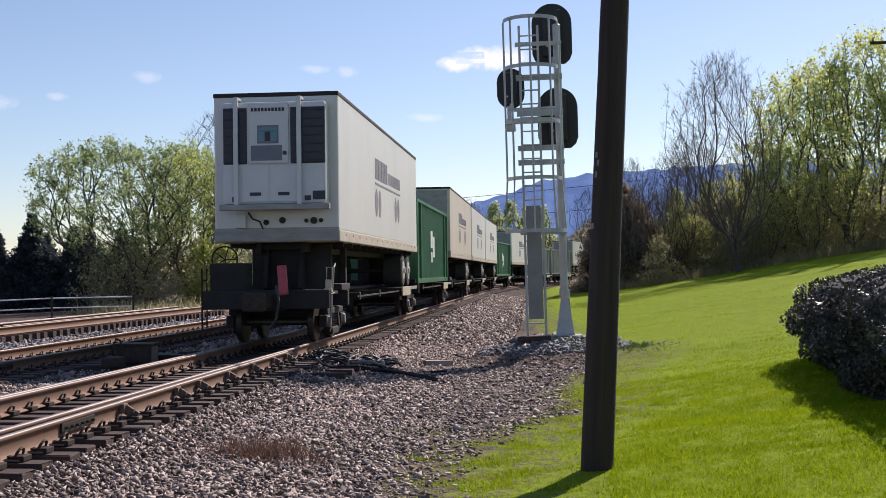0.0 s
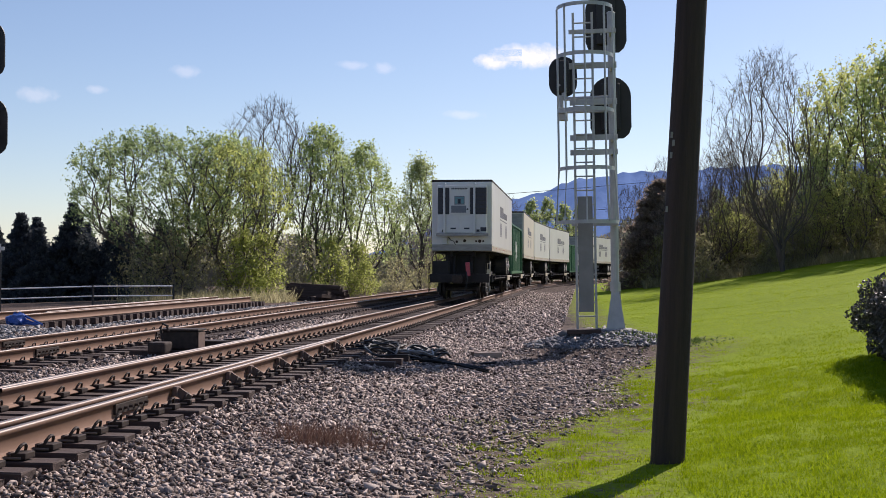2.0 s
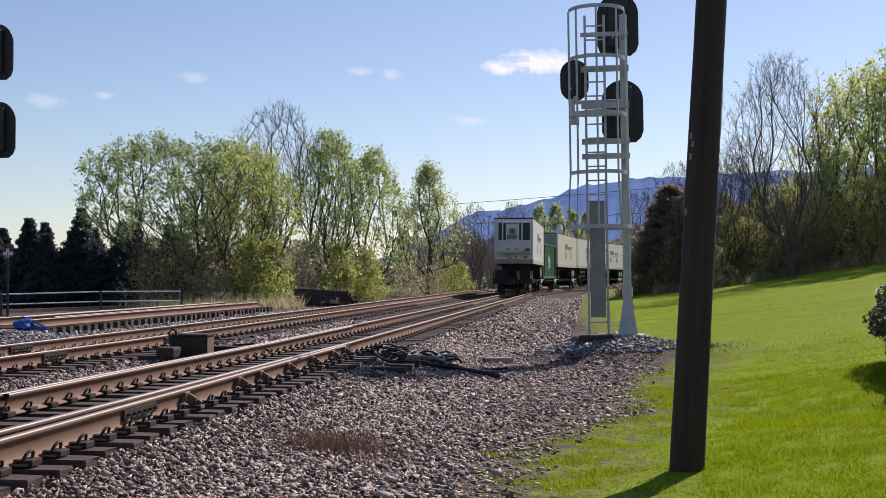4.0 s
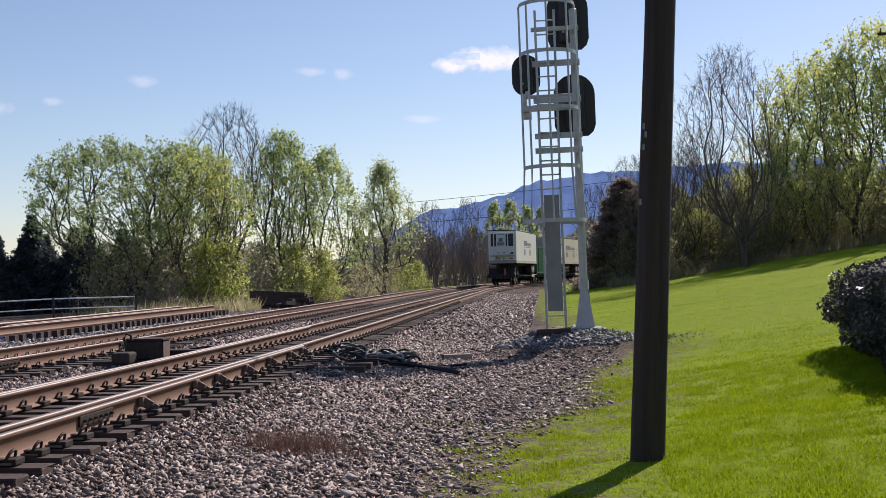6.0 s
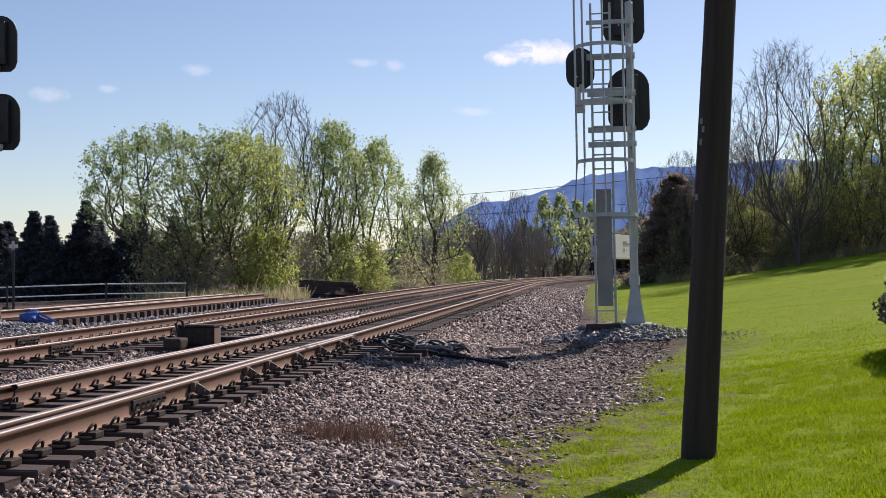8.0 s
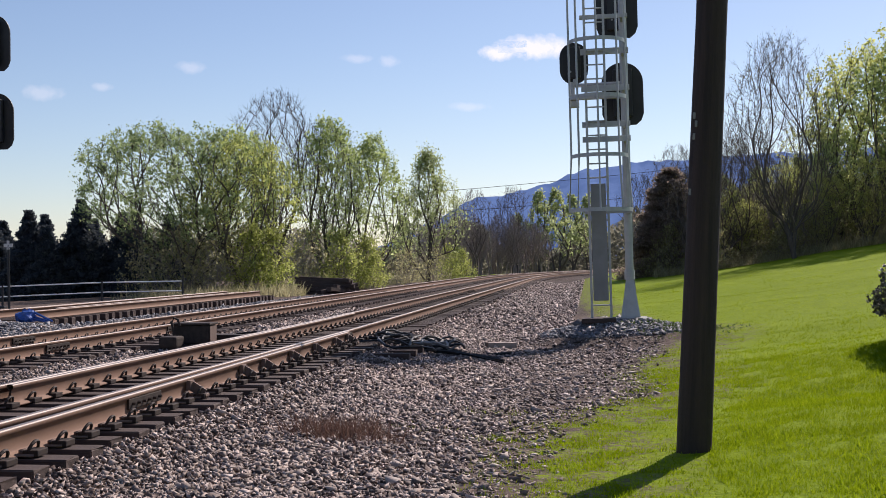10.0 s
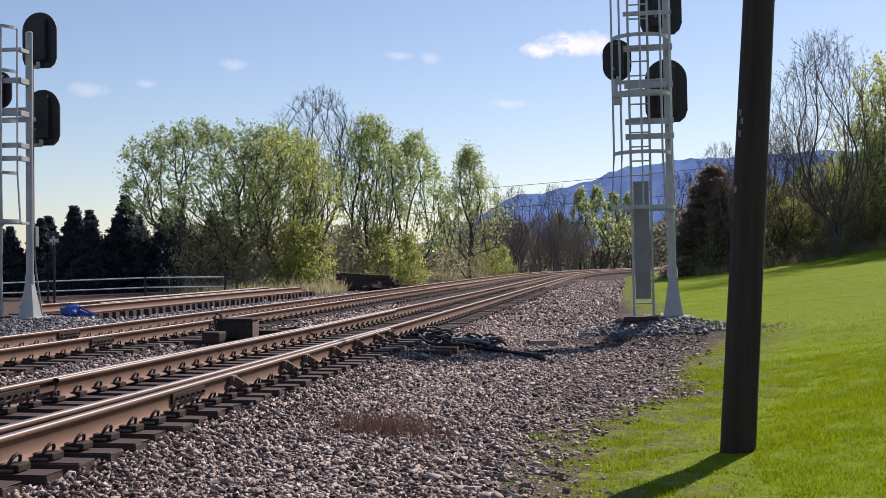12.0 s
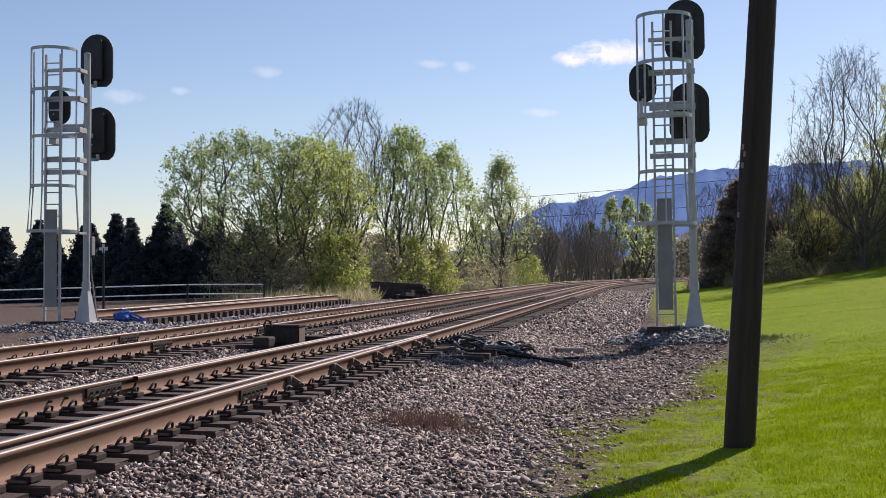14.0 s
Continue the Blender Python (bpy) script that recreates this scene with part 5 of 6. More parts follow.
def build_far_marker():
    """A small mast with a cross-shaped reflector by the left signal."""
    root = thing("marker_post", "thin dark post with a small pale cross plate", "marker", at=pose(-14.4, 38.5, float(height(-14.4, 38.5))))
    bm = B()
    rod(bm, (0, 0, -0.1), (0, 0, 2.3), 0.045, 0.04, 8)
    part("post", bm, M["black_paint"], root)
    bm = B()
    box(bm, -0.16, 0.16, -0.03, -0.01, 2.22, 2.34, 0.003)
    box(bm, -0.05, 0.05, -0.034, -0.031, 2.14, 2.44, 0.003)
    part("cross_plate", bm, M["rim"], root)


def build_wires():
    for z0, z1, y in ((11.7, 17.7, 190), (8.6, 13.6, 190)):
        root = thing("overhead_wire", "thin slack overhead wire against the ridge", "wire")
        bm = B()
        pts = [(-34 + 76 * k / 16, y, z0 + (z1 - z0) * k / 16 - 0.5 * (1 - (k / 8 - 1) ** 2)) for k in range(17)]
        tube(bm, pts, 0.035, 4)
        part("strand", bm, M["rubber_cable"], root)
    for x, h in ((-34, 13.4), (42, 18.6)):
        root = thing("utility_pole", "far wooden utility pole carrying wires", "pole", at=pose(x, 190, float(height(x, 190))))
        bm = B()
        rod(bm, (0, 0, -0.5), (0, 0, h), 0.16, 0.11, 8)
        part("shaft", bm, M["pole"], root)
    foot = float(height(23.2, 65.0))
    top = 13.3 - foot
    root = thing("utility_pole", "tall grey utility pole with a crossarm among trees", "pole", at=pose(23.2, 65.0, foot))
    bm = B()
    rod(bm, (0, 0, -0.3), (0, 0, top), 0.16, 0.12, 8)
    part("shaft", bm, M["bark"], root)
    bm = B()
    box(bm, -1.25, 1.25, -0.20, -0.08, top - 0.25, top - 0.1, 0.01)
    part("crossarm", bm, M["pole"], root)
    for x in (-1.1, 0.5, 1.1):
        bm = B()
        rod(bm, (x, -0.14, top - 0.1), (x, -0.14, top + 0.12), 0.05, 0.03, 8)
        part("insulator", bm, M["black_paint"], root)


# ---------------------------------------------------------------- the train
def build_trailer(label, side_mat, unit=True, length=14.6):
    """A road trailer; the nose at y 0 faces back along the line, the doors point ahead. Height above the rails."""
    root = thing("road_trailer", label, "trailer", "trailers on the train")
    z0, z1, w, L = 2.10, 5.26, 1.33, length
    bm = B()
    box(bm, -w, w, 0.0, L, z0 + 0.22, z1 - 0.05, 0.05)
    part("body", bm, side_mat, root)
    bm = B()
    box(bm, -w - 0.012, w + 0.012, -0.012, L + 0.01, z1 - 0.10, z1, 0.03)
    part("roof_rail", bm, M["car_black"], root, "thin dark roof edge")
    bm = B()
    box(bm, -w - 0.015, w + 0.015, 0.03, L + 0.012, z0, z0 + 0.24, 0.02)
    part("bottom_rail", bm, M["sill_tan"], root, "grimy cream bottom rail")
    bm = B()
    for k in range(15):
        y = 0.8 + k * (L - 1.6) / 14
        box(bm, w + 0.015, w + 0.021, y - 0.05, y + 0.05, z0 + 0.13, z0 + 0.17)
    part("marker_strips", bm, M["red"], root, "small faded red marker strips")
    # writing on the side: plain bars
    bm = B()
    y, x = L * 0.36, w + 0.004
    for k in range(8):
        box(bm, x - 0.004, x + 0.004, y, y + 0.22, z0 + 1.72, z0 + 2.25)
        y += 0.30
    for k in range(12):
        box(bm, x - 0.004, x + 0.004, y + 0.06, y + 0.19, z0 + 1.74, z0 + 2.05)
        y += 0.23
    box(bm, x - 0.004, x + 0.004, L * 0.36, y, z0 + 1.58, z0 + 1.63)
    part("side_writing", bm, M["lettering"], root, "grey plain bars of lettering")
    for yy in (L * 0.36, L * 0.36 + 3.9):
        for k in range(2):
            bm = B()
            n = 16
            vs = [bm.verts.new((x + 0.002, yy + 0.2 + k * 0.62 + 0.24 * math.cos(6.2832 * j / n), z0 + 1.12 + 0.36 * math.sin(6.2832 * j / n))) for j in range(n)]
            bm.faces.new(vs)
            part("side_emblem", bm, M["lettering"], root)
    # nose
    bm = B()
    box(bm, -w, w, -0.03, 0.05, z0 + 0.02, z0 + 0.30, 0.01)
    part("nose_sill", bm, M["skirt"], root, "grimy grey nose sill")
    if unit:
        X = lambda px: (px - 150) / 650 * 2.6 - 1.21
        Zf = lambda py: 5.09 - (py - 40) / 760 * 2.99
        bm = B()
        box(bm, X(192), X(738), -0.42, -0.01, Zf(602), Zf(62), 0.07)
        part("cooling_unit", bm, M["white"], root, "white refrigeration unit")
        for a, b in ((198, 326), (552, 735)):
            bm = B()
            box(bm, X(a), X(b), -0.44, -0.36, Zf(392), Zf(92), 0.035)
            g = part("grille", bm, M["grille"], root, "dark vented grille")
            for k in range(7):
                bm = B()
                zz = Zf(376) + k * (Zf(108) - Zf(376)) / 6
                box(bm, X(a) + 0.04, X(b) - 0.04, -0.455, -0.438, zz - 0.015, zz + 0.015, 0.003)
                part("slat", bm, M["black_paint"], g)
        bm = B()
        box(bm, X(336), X(546), -0.47, -0.40, Zf(390), Zf(66), 0.03)
        part("centre_panel", bm, M["white"], root)
        bm = B()
        for k in range(10):
            box(bm, X(350 + k * 18), X(350 + k * 18 + 13), -0.478, -0.470, Zf(114), Zf(96))
        part("name_bars", bm, M["grille"], root, "row of dark lettering bars")
        bm = B()
        box(bm, X(382), X(494), -0.478, -0.470, Zf(284), Zf(188))
        part("emblem_field", bm, M["panel_grey"], root)
        bm = B()
        for a, b, c, d in ((388, 488, 200, 216), (390, 416, 222, 272), (456, 484, 222, 272)):
            box(bm, X(a), X(b), -0.484, -0.478, Zf(d), Zf(c))
        part("emblem_bars", bm, M["teal"], root)
        bm = B()
        box(bm, X(424), X(450), -0.484, -0.478, Zf(272), Zf(222))
        part("emblem_stem", bm, M["grille"], root)
        bm = B()
        box(bm, X(348), X(512), -0.482, -0.470, Zf(374), Zf(294), 0.004)
        part("vent_panel", bm, M["panel_grey"], root)
        bm = B()
        rod(bm, (X(526), -0.47, Zf(335)), (X(526), -0.50, Zf(335)), 0.045, 0.04, 10)
        part("gauge", bm, M["grille"], root)
        for a, b in ((298, 438), (446, 588)):
            bm = B()
            box(bm, X(a), X(b), -0.435, -0.41, Zf(590), Zf(400), 0.012)
            d = part("service_door", bm, M["white"], root)
            bm = B()
            box(bm, X((a + b) / 2 - 30), X((a + b) / 2 + 30), -0.445, -0.434, Zf(558), Zf(540), 0.004)
            part("handle", bm, M["grille"], d)
        for a, b, c, d in ((625, 658, 560, 586), (668, 732, 536, 582), (244, 262, 562, 590)):
            bm = B()
            box(bm, X(a), X(b), -0.43, -0.415, Zf(d), Zf(c), 0.004)
            part("inlet", bm, M["grille"], root)
        for a in (258, 590):
            bm = B()
            box(bm, X(a), X(a + 24), -0.53, -0.47, Zf(622), Zf(38), 0.012)
            box(bm, X(a), X(a + 24), -0.5, 0.1, Zf(52), Zf(38), 0.012)
            part("guard_post", bm, M["white"], root)
        bm = B()
        box(bm, X(182), X(758), -0.54, -0.38, Zf(634), Zf(604), 0.02)
        part("bumper", bm, M["skirt"], root)
        bm = B()
        box(bm, X(238), X(294), -0.12, -0.005, Zf(724), Zf(650), 0.015)
        part("battery_box", bm, M["white"], root)
        bm = B()
        tube(bm, [(X(305), -0.06, Zf(640)), (X(330), -0.08, Zf(676)), (X(368), -0.08, Zf(690)), (X(384), -0.07, Zf(730))], 0.02, 6)
        part("air_hose", bm, M["rubber_cable"], root)
        for a, c, r in ((398, 694, 0.06), (485, 684, 0.07), (612, 688, 0.045), (652, 688, 0.075), (690, 688, 0.045)):
            bm = B()
            rod(bm, (X(a), -0.03, Zf(c)), (X(a), 0.01, Zf(c)), r, r, 10)
            part("coupling", bm, M["iron"], root)
    else:
        bm = B()
        box(bm, -1.2, 1.2, -0.03, 0.01, z0 + 0.35, z1 - 0.15, 0.02)
        part("nose_panel", bm, M["skirt"], root)
    # underside: frame, landing gear and tandem wheels
    bm = B()
    for x in (-0.5, 0.5):
        box(bm, x - 0.06, x + 0.06, 0.4, L - 0.2, z0 - 0.22, z0 + 0.01, 0.01)
    for k in range(12):
        y = 1.0 + k * (L - 2) / 11
        box(bm, -1.25, 1.25, y - 0.03, y + 0.03, z0 - 0.10, z0 + 0.01)
    part("frame", bm, M["car_black"], root)
    for x in (-0.95, 0.95):
        bm = B()
        box(bm, x - 0.07, x + 0.07, 2.6, 2.76, 1.18, z0 - 0.02, 0.01)
        box(bm, x - 0.12, x + 0.12, 2.55, 2.81, 1.14, 1.18, 0.01)
        part("landing_leg", bm, M["car_black"], root)
    for y in (L - 3.1, L - 1.85):
        for side in (-1, 1):
            bm = B()
            rod(bm, (side * 0.66, y, 1.5), (side * 1.24, y, 1.5), 0.5, 0.5, 22)
            bmesh.ops.bevel(bm, geom=[e for e in bm.edges if e.calc_length() < 0.2], offset=0.04, segments=1, affect="EDGES")
            t = part("tyre", bm, M["tyre"], root)
            bm = B()
            rod(bm, (side * 1.17, y, 1.5), (side * 1.252, y, 1.5), 0.29, 0.27, 18)
            rod(bm, (side * 1.2, y, 1.5), (side * 1.30, y, 1.5), 0.11, 0.09, 12)
            part("rim", bm, M["rim"], t)
        bm = B()
        rod(bm, (-0.7, y, 1.5), (0.7, y, 1.5), 0.07, 0.07, 10)
        part("axle", bm, M["car_black"], root)
    return root


def build_container(label, mat, length=12.2):
    root = thing("shipping_container", label, "container", "containers on the train")
    z0, z1, w, L = 1.06, 3.96, 1.22, length
    bm = B()
    box(bm, -w + 0.05, w - 0.05, 0.06, L - 0.06, z0 + 0.08, z1 - 0.06, 0.0)
    part("body", bm, mat, root)
    for side in (-1, 1):
        # one folded sheet a side
        bm = B()
        n, row = int(L / 0.28), []
        for k in range(n):
            y = 0.16 + k * (L - 0.32) / n
            for dy, out in ((0.0, 0.0), (0.05, 0.036), (0.14, 0.036), (0.19, 0.0)):
                x = side * (w - 0.046 + out)
                row.append([bm.verts.new((x, y + dy, z)) for z in (z0 + 0.15, z1 - 0.10)])
        for a, b in zip(row[:-1], row[1:]):
            bm.faces.new((a[0], b[0], b[1], a[1]))
        part("side_wall", bm, mat, root)
    for side in (-1, 1):
        for zz, hh in ((z0, 0.16), (z1 - 0.11, 0.11)):
            bm = B()
            box(bm, side * w - 0.05, side * w + 0.05, 0, L, zz, zz + hh, 0.012)
            part("side_rail", bm, mat, root)
        for y in (0.0, 1.22, L - 1.38, L - 0.16):
            bm = B()
            box(bm, side * (w + 0.004) - 0.055, side * (w + 0.004) + 0.055, y, y + 0.16, z0, z1, 0.012)
            part("post", bm, mat, root)
    for y in (0.0, L - 0.1):
        bm = B()
        box(bm, -w, w, y, y + 0.1, z1 - 0.14, z1 - 0.01, 0.01)
        box(bm, -w, w, y, y + 0.1, z0 + 0.01, z0 + 0.16, 0.01)
        part("end_beam", bm, mat, root)
    bm = B()
    y = L * 0.42
    box(bm, w - 0.022, w + 0.008, y, y + 0.75, z0 + 1.3, z0 + 1.95)
    box(bm, w - 0.022, w + 0.008, y + 0.9, y + 1.5, z0 + 0.95, z0 + 1.75)
    box(bm, w - 0.022, w + 0.008, y + 0.1, y + 0.65, z0 + 0.75, z0 + 1.15)
    part("side_mark", bm, M["pale_lettering"], root, "pale plain marks")
    return root


def build_truck(label="four-wheeled rail truck under the cars"):
    """A four-wheeled truck about the origin at rail level."""
    root = thing("rail_truck", label, "rail truck", "trucks of the train")
    for y in (-0.89, 0.89):
        for x in (-0.7525, 0.7525):
            s = 1 if x > 0 else -1
            bm = B()
            rod(bm, (x - 0.065, y, 0.42), (x + 0.065, y, 0.42), 0.42, 0.42, 28)
            rod(bm, (x - s * 0.03 - 0.03, y, 0.42), (x - s * 0.06 - 0.005, y, 0.42), 0.45, 0.45, 28)
            rod(bm, (x + s * 0.05, y, 0.42), (x + s * 0.10, y, 0.42), 0.15, 0.13, 14)
            part("wheel", bm, M["wheel"], root)
        bm = B()
        rod(bm, (-0.8, y, 0.42), (0.8, y, 0.42), 0.075, 0.075, 10)
        part("axle", bm, M["wheel"], root)
    for s in (-1, 1):
        bm = B()
        x = s * 0.98
        box(bm, x - 0.09, x + 0.09, -1.12, -0.66, 0.30, 0.56, 0.03)
        box(bm, x - 0.09, x + 0.09, 0.66, 1.12, 0.30, 0.56, 0.03)
        box(bm, x - 0.08, x + 0.08, -0.95, 0.95, 0.56, 0.70, 0.03)
        box(bm, x - 0.08, x + 0.08, -0.38, 0.38, 0.12, 0.28, 0.03)
        for q in (-1, 1):
            box(bm, x - 0.07, x + 0.07, q * 0.5 - 0.07, q * 0.5 + 0.07, 0.16, 0.62, 0.02, pose(0, 0, 0, q * 28, 0, 0))
        part("side_frame", bm, M["car_black"], root)
        bm = B()
        for q in (-0.18, 0, 0.18):
            for k in range(5):
                rod(bm, (x, q, 0.28 + k * 0.056), (x, q, 0.31 + k * 0.056), 0.07, 0.07, 8)
        part("spring_set", bm, M["iron"], root)
        for q in (-0.89, 0.89):
            bm = B()
            rod(bm, (s * 1.06, q, 0.42), (s * 1.12, q, 0.42), 0.12, 0.10, 10)
            part("bearing_cap", bm, M["galv_dull"], root)
    bm = B()
    box(bm, -1.0, 1.0, -0.2, 0.2, 0.40, 0.66, 0.03)
    part("bolster", bm, M["car_black"], root)
    return root


def build_spine_car(label, end=False, length=15.3):
    """One platform of a spine car; y 0 lies under the trailer's nose."""
    root = thing("spine_car", label, "rail car", "cars of the train")
    L = length
    bm = B()
    box(bm, -0.28, 0.28, -0.4 if not end else -1.1, L - 0.3, 0.68, 1.04, 0.02)
    box(bm, -0.42, 0.42, -0.2, L - 0.4, 1.0, 1.06, 0.01)
    part("centre_sill", bm, M["car_black"], root)
    bm = B()
    box(bm, -1.32, 1.32, L - 4.9, L - 1.0, 0.90, 0.985, 0.01)
    for k in range(3):
        y = L - 4.6 + k * 1.6
        box(bm, -1.2, 1.2, y, y + 0.2, 0.70, 0.92, 0.02)
    part("wheel_deck", bm, M["car_black"], root)
    for s in (-1, 1):
        bm = B()
        box(bm, s * 1.335 - 0.02, s * 1.335 + 0.02, L - 4.9, L - 2.9, 0.74, 1.0, 0.006)
        part("deck_edge", bm, M["platform_edge"], root, "dusty yellow deck edge")
        bm = B()
        box(bm, s * 1.34 - 0.012, s * 1.34 + 0.012, L - 2.85, L - 1.0, 0.90, 1.0, 0.004)
        part("deck_edge", bm, M["skirt"], root)
        for y in (3.2, 6.6):
            bm = B()
            box(bm, 0 if s > 0 else -1.25, 1.25 if s > 0 else 0, y, y + 0.16, 0.80, 0.98, 0.015)
            part("outrigger", bm, M["car_black"], root)
        bm = B()
        box(bm, s * 1.22 - 0.02, s * 1.22 + 0.02, 3.0, L - 5.0, 0.86, 0.90, 0.004)
        part("side_strut", bm, M["car_black"], root)
    # hitch under the trailer's nose
    for s in (-1, 1):
        bm = B()
        box(bm, s * 0.38 - 0.05, s * 0.38 + 0.05, 0.6, 1.25, 1.0, 2.0, 0.02, pose(0, 0, 0, -18, 0, 0))
        part("hitch_strut", bm, M["car_black"], root)
        bm = B()
        box(bm, s * 0.38 - 0.05, s * 0.38 + 0.05, 1.2, 1.9, 1.0, 2.0, 0.02, pose(0, 0, 0, 30, 0, 0))
        part("hitch_strut", bm, M["car_black"], root)
    bm = B()
    box(bm, -0.55, 0.55, 0.6, 1.5, 1.95, 2.09, 0.02)
    part("hitch", bm, M["car_black"], root)
    bm = B()
    box(bm, -0.75, 1.0, 0.9, 1.0, 1.07, 2.07, 0.02)
    part("hitch_plate", bm, M["car_black"], root)
    bm = B()
    box(bm, -1.2, 1.2, 1.0, 2.1, 1.06, 1.20, 0.02)
    box(bm, -1.28, 1.28, 1.3, 1.5, 0.72, 1.06, 0.02)
    part("bolster", bm, M["car_black"], root)
    if end:
        bm = B()
        box(bm, -1.30, 1.30, -1.05, -0.65, 0.72, 1.10, 0.02)
        box(bm, -1.30, -0.30, -1.00, 0.90, 1.04, 1.10, 0.01)
        box(bm, 0.30, 1.25, -0.80, 0.20, 1.00, 1.06, 0.01)
        part("end_platform", bm, M["car_black"], root)
        bm = B()
        box(bm, -1.22, -0.50, -0.80, -0.10, 1.08, 1.66, 0.03)
        part("brake_cabinet", bm, M["car_black"], root)
        bm = B()
        n = 18
        pts = [(-0.98 + 0.27 * math.cos(6.2832 * k / n), -0.52, 1.74 + 0.27 * math.sin(6.2832 * k / n)) for k in range(n + 1)]
        tube(bm, pts, 0.018, 6)
        for k in range(5):
            a = 6.2832 * k / 5
            rod(bm, (-0.98, -0.50, 1.74), (-0.98 + 0.26 * math.cos(a), -0.52, 1.74 + 0.26 * math.sin(a)), 0.012, 0.012, 5)
        part("hand_brake_wheel", bm, M["iron"], root)
        bm = B()
        tube(bm, [(-1.34, -0.95, 0.30), (-1.34, -0.95, 1.55), (-1.34, -0.60, 1.55), (-1.34, -0.60, 0.35)], 0.02, 6)
        for k in range(4):
            rod(bm, (-1.34, -0.95, 0.42 + k * 0.3), (-1.34, -0.60, 0.42 + k * 0.3), 0.016, 0.016, 6)
        part("side_ladder", bm, M["iron"], root)
        bm = B()
        tube(bm, [(1.30, -0.95, 0.30), (1.30, -0.95, 1.02), (1.30, -0.50, 1.02)], 0.02, 6)
        tube(bm, [(1.2, -0.4, 0.7), (1.28, -0.4, 1.55), (1.28, -0.25, 1.62)], 0.022, 6)
        part("grab_iron", bm, M["galv_dull"], root)
        bm = B()
        box(bm, -0.16, 0.16, -1.90, -1.00, 0.76, 1.0, 0.03)
        box(bm, -0.22, 0.20, -2.12, -1.82, 0.70, 1.06, 0.05)
        part("coupler", bm, M["iron"], root)
        bm = B()
        box(bm, 0.30, 0.48, -1.30, -1.16, 1.0, 1.60, 0.03, pose(0, 0, 0, 0, -4, 0))
        part("end_marker", bm, M["red"], root, "faded red end-of-train marker")
        bm = B()
        tube(bm, [(0.36, -1.70, 1.2), (0.42, -1.75, 0.9), (0.38, -1.80, 0.55), (0.25, -1.80, 0.35)], 0.03, 6)
        part("air_hose", bm, M["rubber_cable"], root)
        bm = B()
        box(bm, 1.16, 1.32, -0.9, -0.72, 1.05, 1.12, 0.01)
        tube(bm, [(1.2, -0.8, 1.1), (1.2, -0.8, 1.55), (1.32, -0.8, 1.55), (1.32, -0.8, 1.1)], 0.016, 6)
        box(bm, 1.18, 1.30, -0.86, -0.78, 1.12, 1.30, 0.01)
        part("lock_stand", bm, M["platform_edge"], root)
    return root


build_pole()
build_signal(pose(5.97, 27.15, -0.05, 0, -0.9, 0), "tall grey galvanised signal mast with caged ladder, beside the lawn")
build_signal(pose(-9.65, 28.1, -0.14, 0, 0, 0), "tall grey galvanised signal mast with caged ladder, beyond the tracks")
build_switch_machine()
build_cables()
build_board(3.33, 24.6, 12, 0.62, 0.22, 0.13, "timber_block", "weathered timber block lying on the gravel")
build_board(4.64, 13.2, 35, 0.20, 0.06, 0.02, "wood_scrap", "small pale scrap of wood on gravel")
build_tie_pile()
build_railing()
build_tarp()
build_wires()
build_hedge()
build_grass()
build_weed(2.9, 11.9, 0.75, 0.34, 900, 1)
build_weed(3.5, 10.6, 0.5, 0.12, 120, 2)
build_weed(4.35, 12.6, 0.35, 0.10, 160, 3, "green_weed", "blade", "small green weed in the gravel")
build_weed(4.2, 14.6, 0.6, 0.08, 160, 4, "green_weed", "blade", "small green weed in the gravel")
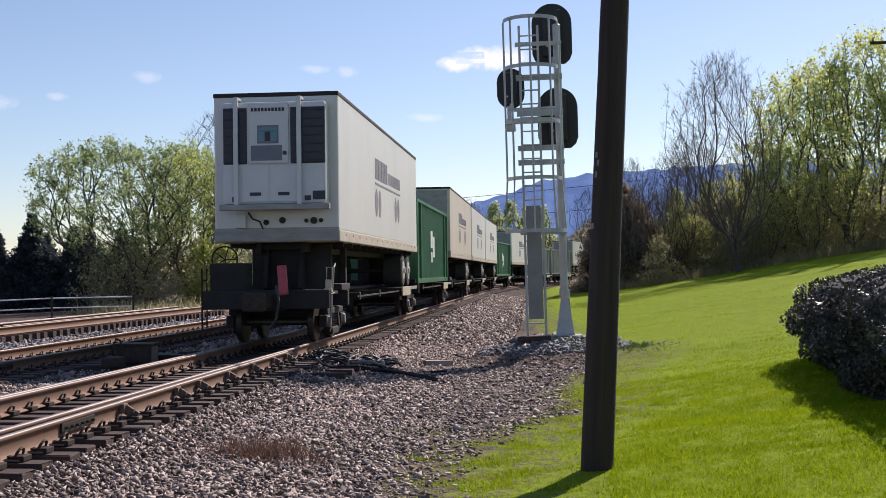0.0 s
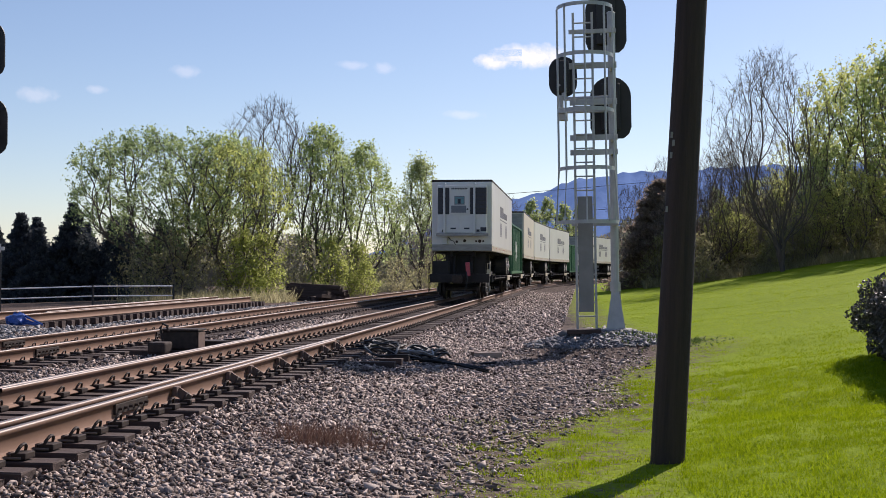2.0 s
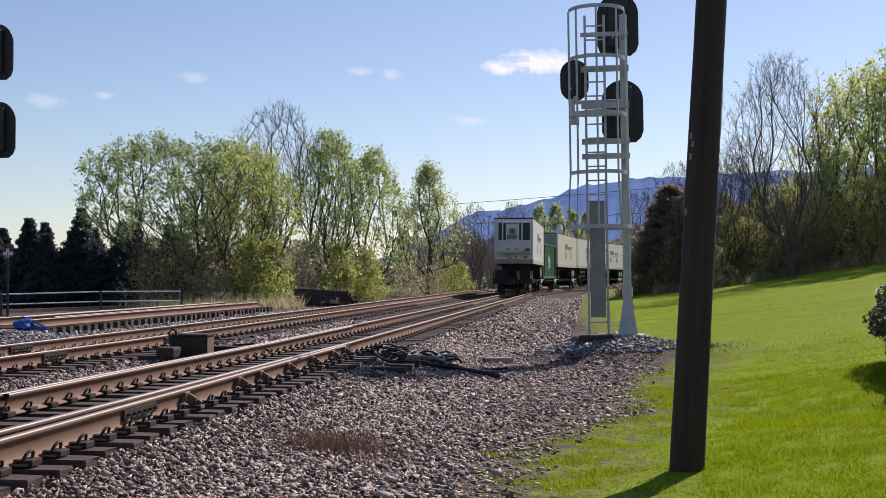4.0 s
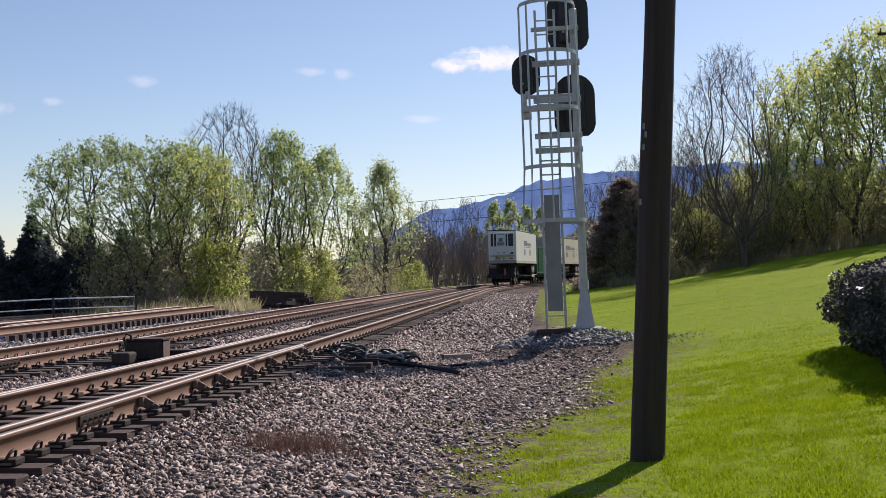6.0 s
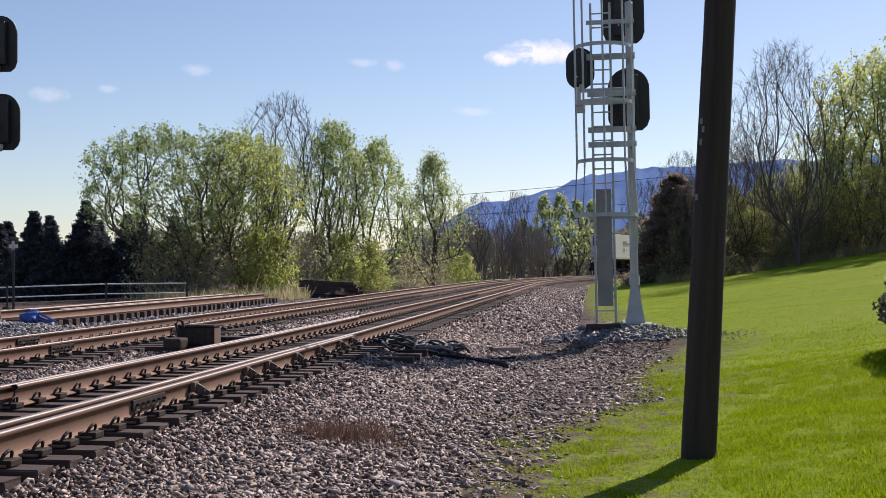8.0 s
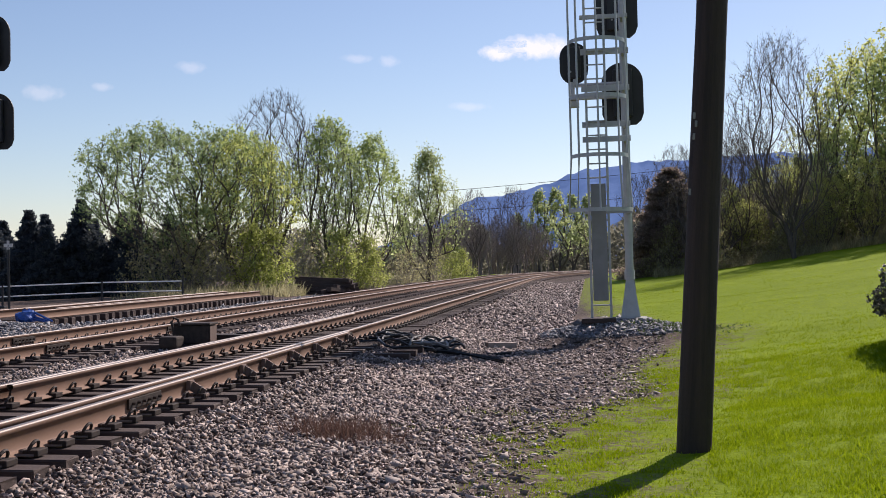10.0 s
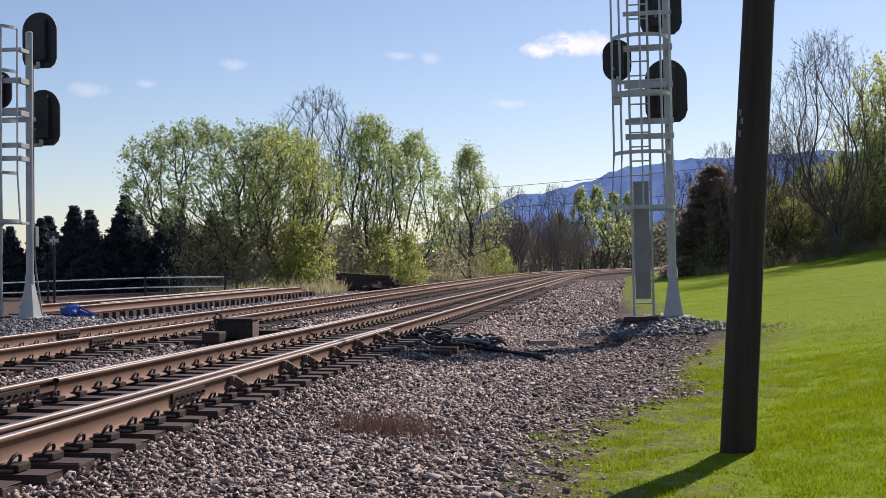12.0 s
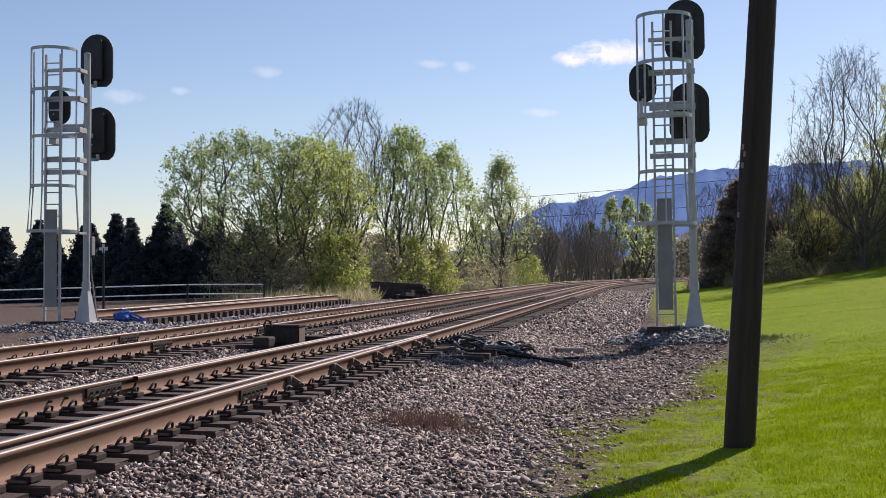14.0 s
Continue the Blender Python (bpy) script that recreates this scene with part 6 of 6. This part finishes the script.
build_weed(3.5, 12.9, 0.5, 0.07, 120, 5, "green_weed", "blade", "small green weed in the gravel")
build_woods()
build_scrub()
build_ballast()

# the consist: what stands where behind the last nose, metres along the line
SPEED, GAIN, NOSE = 14.0, 0.18, 25.0
tr_white = build_trailer("dusty white road trailer with a refrigeration unit on its nose", M["trailer"], True, 15.05)
tr_tan = build_trailer("sun-faded tan road trailer riding on the train", M["trailer_tan"], False)
tr_plain = build_trailer("dusty white road trailer riding on the train", M["trailer"], False)
box_green = build_container("dark green ribbed container riding on the train", M["green_box"])
box_grey = build_container("grey ribbed container riding on the train", M["grey_box"])
car_end = build_spine_car("last black spine car with hand brake and red marker", True, 15.75)
car = build_spine_car("black spine car carrying a trailer")
truck = build_truck()
LOADS = [(tr_white, -0.45, 15.05), (box_green, 15.4, 12.2), (tr_tan, 28.6, 14.6), (tr_plain, 44.0, 14.6), (None, 59.4, 14.6), ("green", 74.9, 12.2), (None, 88.0, 14.6), (box_grey, 103.4, 12.2), ("grey", 116.6, 12.2), (None, 129.8, 14.6)]


def ride(ob, s0, length):
    """Carry a thing along the line, its two ends on the centre line."""
    rows = []
    for k in range(29):
        t = k * 0.5
        s = NOSE + s0 + SPEED * t + GAIN * t * t
        x, y, _ = line(s)
        x2, y2, _ = line(s + length)
        rows.append((t, pose(x, y, 0, 0, 0, -math.degrees(math.atan2(x2 - x, y2 - y)))))
    walk(ob, rows)


CONSIST = []
for n, (ob, s0, length) in enumerate(LOADS):
    if ob is None:
        ob = copy_thing(tr_plain, pose(0, 0, 0))
    elif ob == "green":
        ob = copy_thing(box_green, pose(0, 0, 0))
    elif ob == "grey":
        ob = copy_thing(box_grey, pose(0, 0, 0))
    c = car_end if n == 0 else car if n == 1 else copy_thing(car, pose(0, 0, 0))
    tk = truck if n == 0 else copy_thing(truck, pose(0, 0, 0))
    CONSIST += [(ob, s0, length), (c, s0 - (0.0 if length > 14 else 1.2), 14.6), (tk, s0 + (1.0 if n == 0 else -0.45), 0.9)]


def motions():
    for ob, s0, length in CONSIST:
        ride(ob, s0, length)


motions()
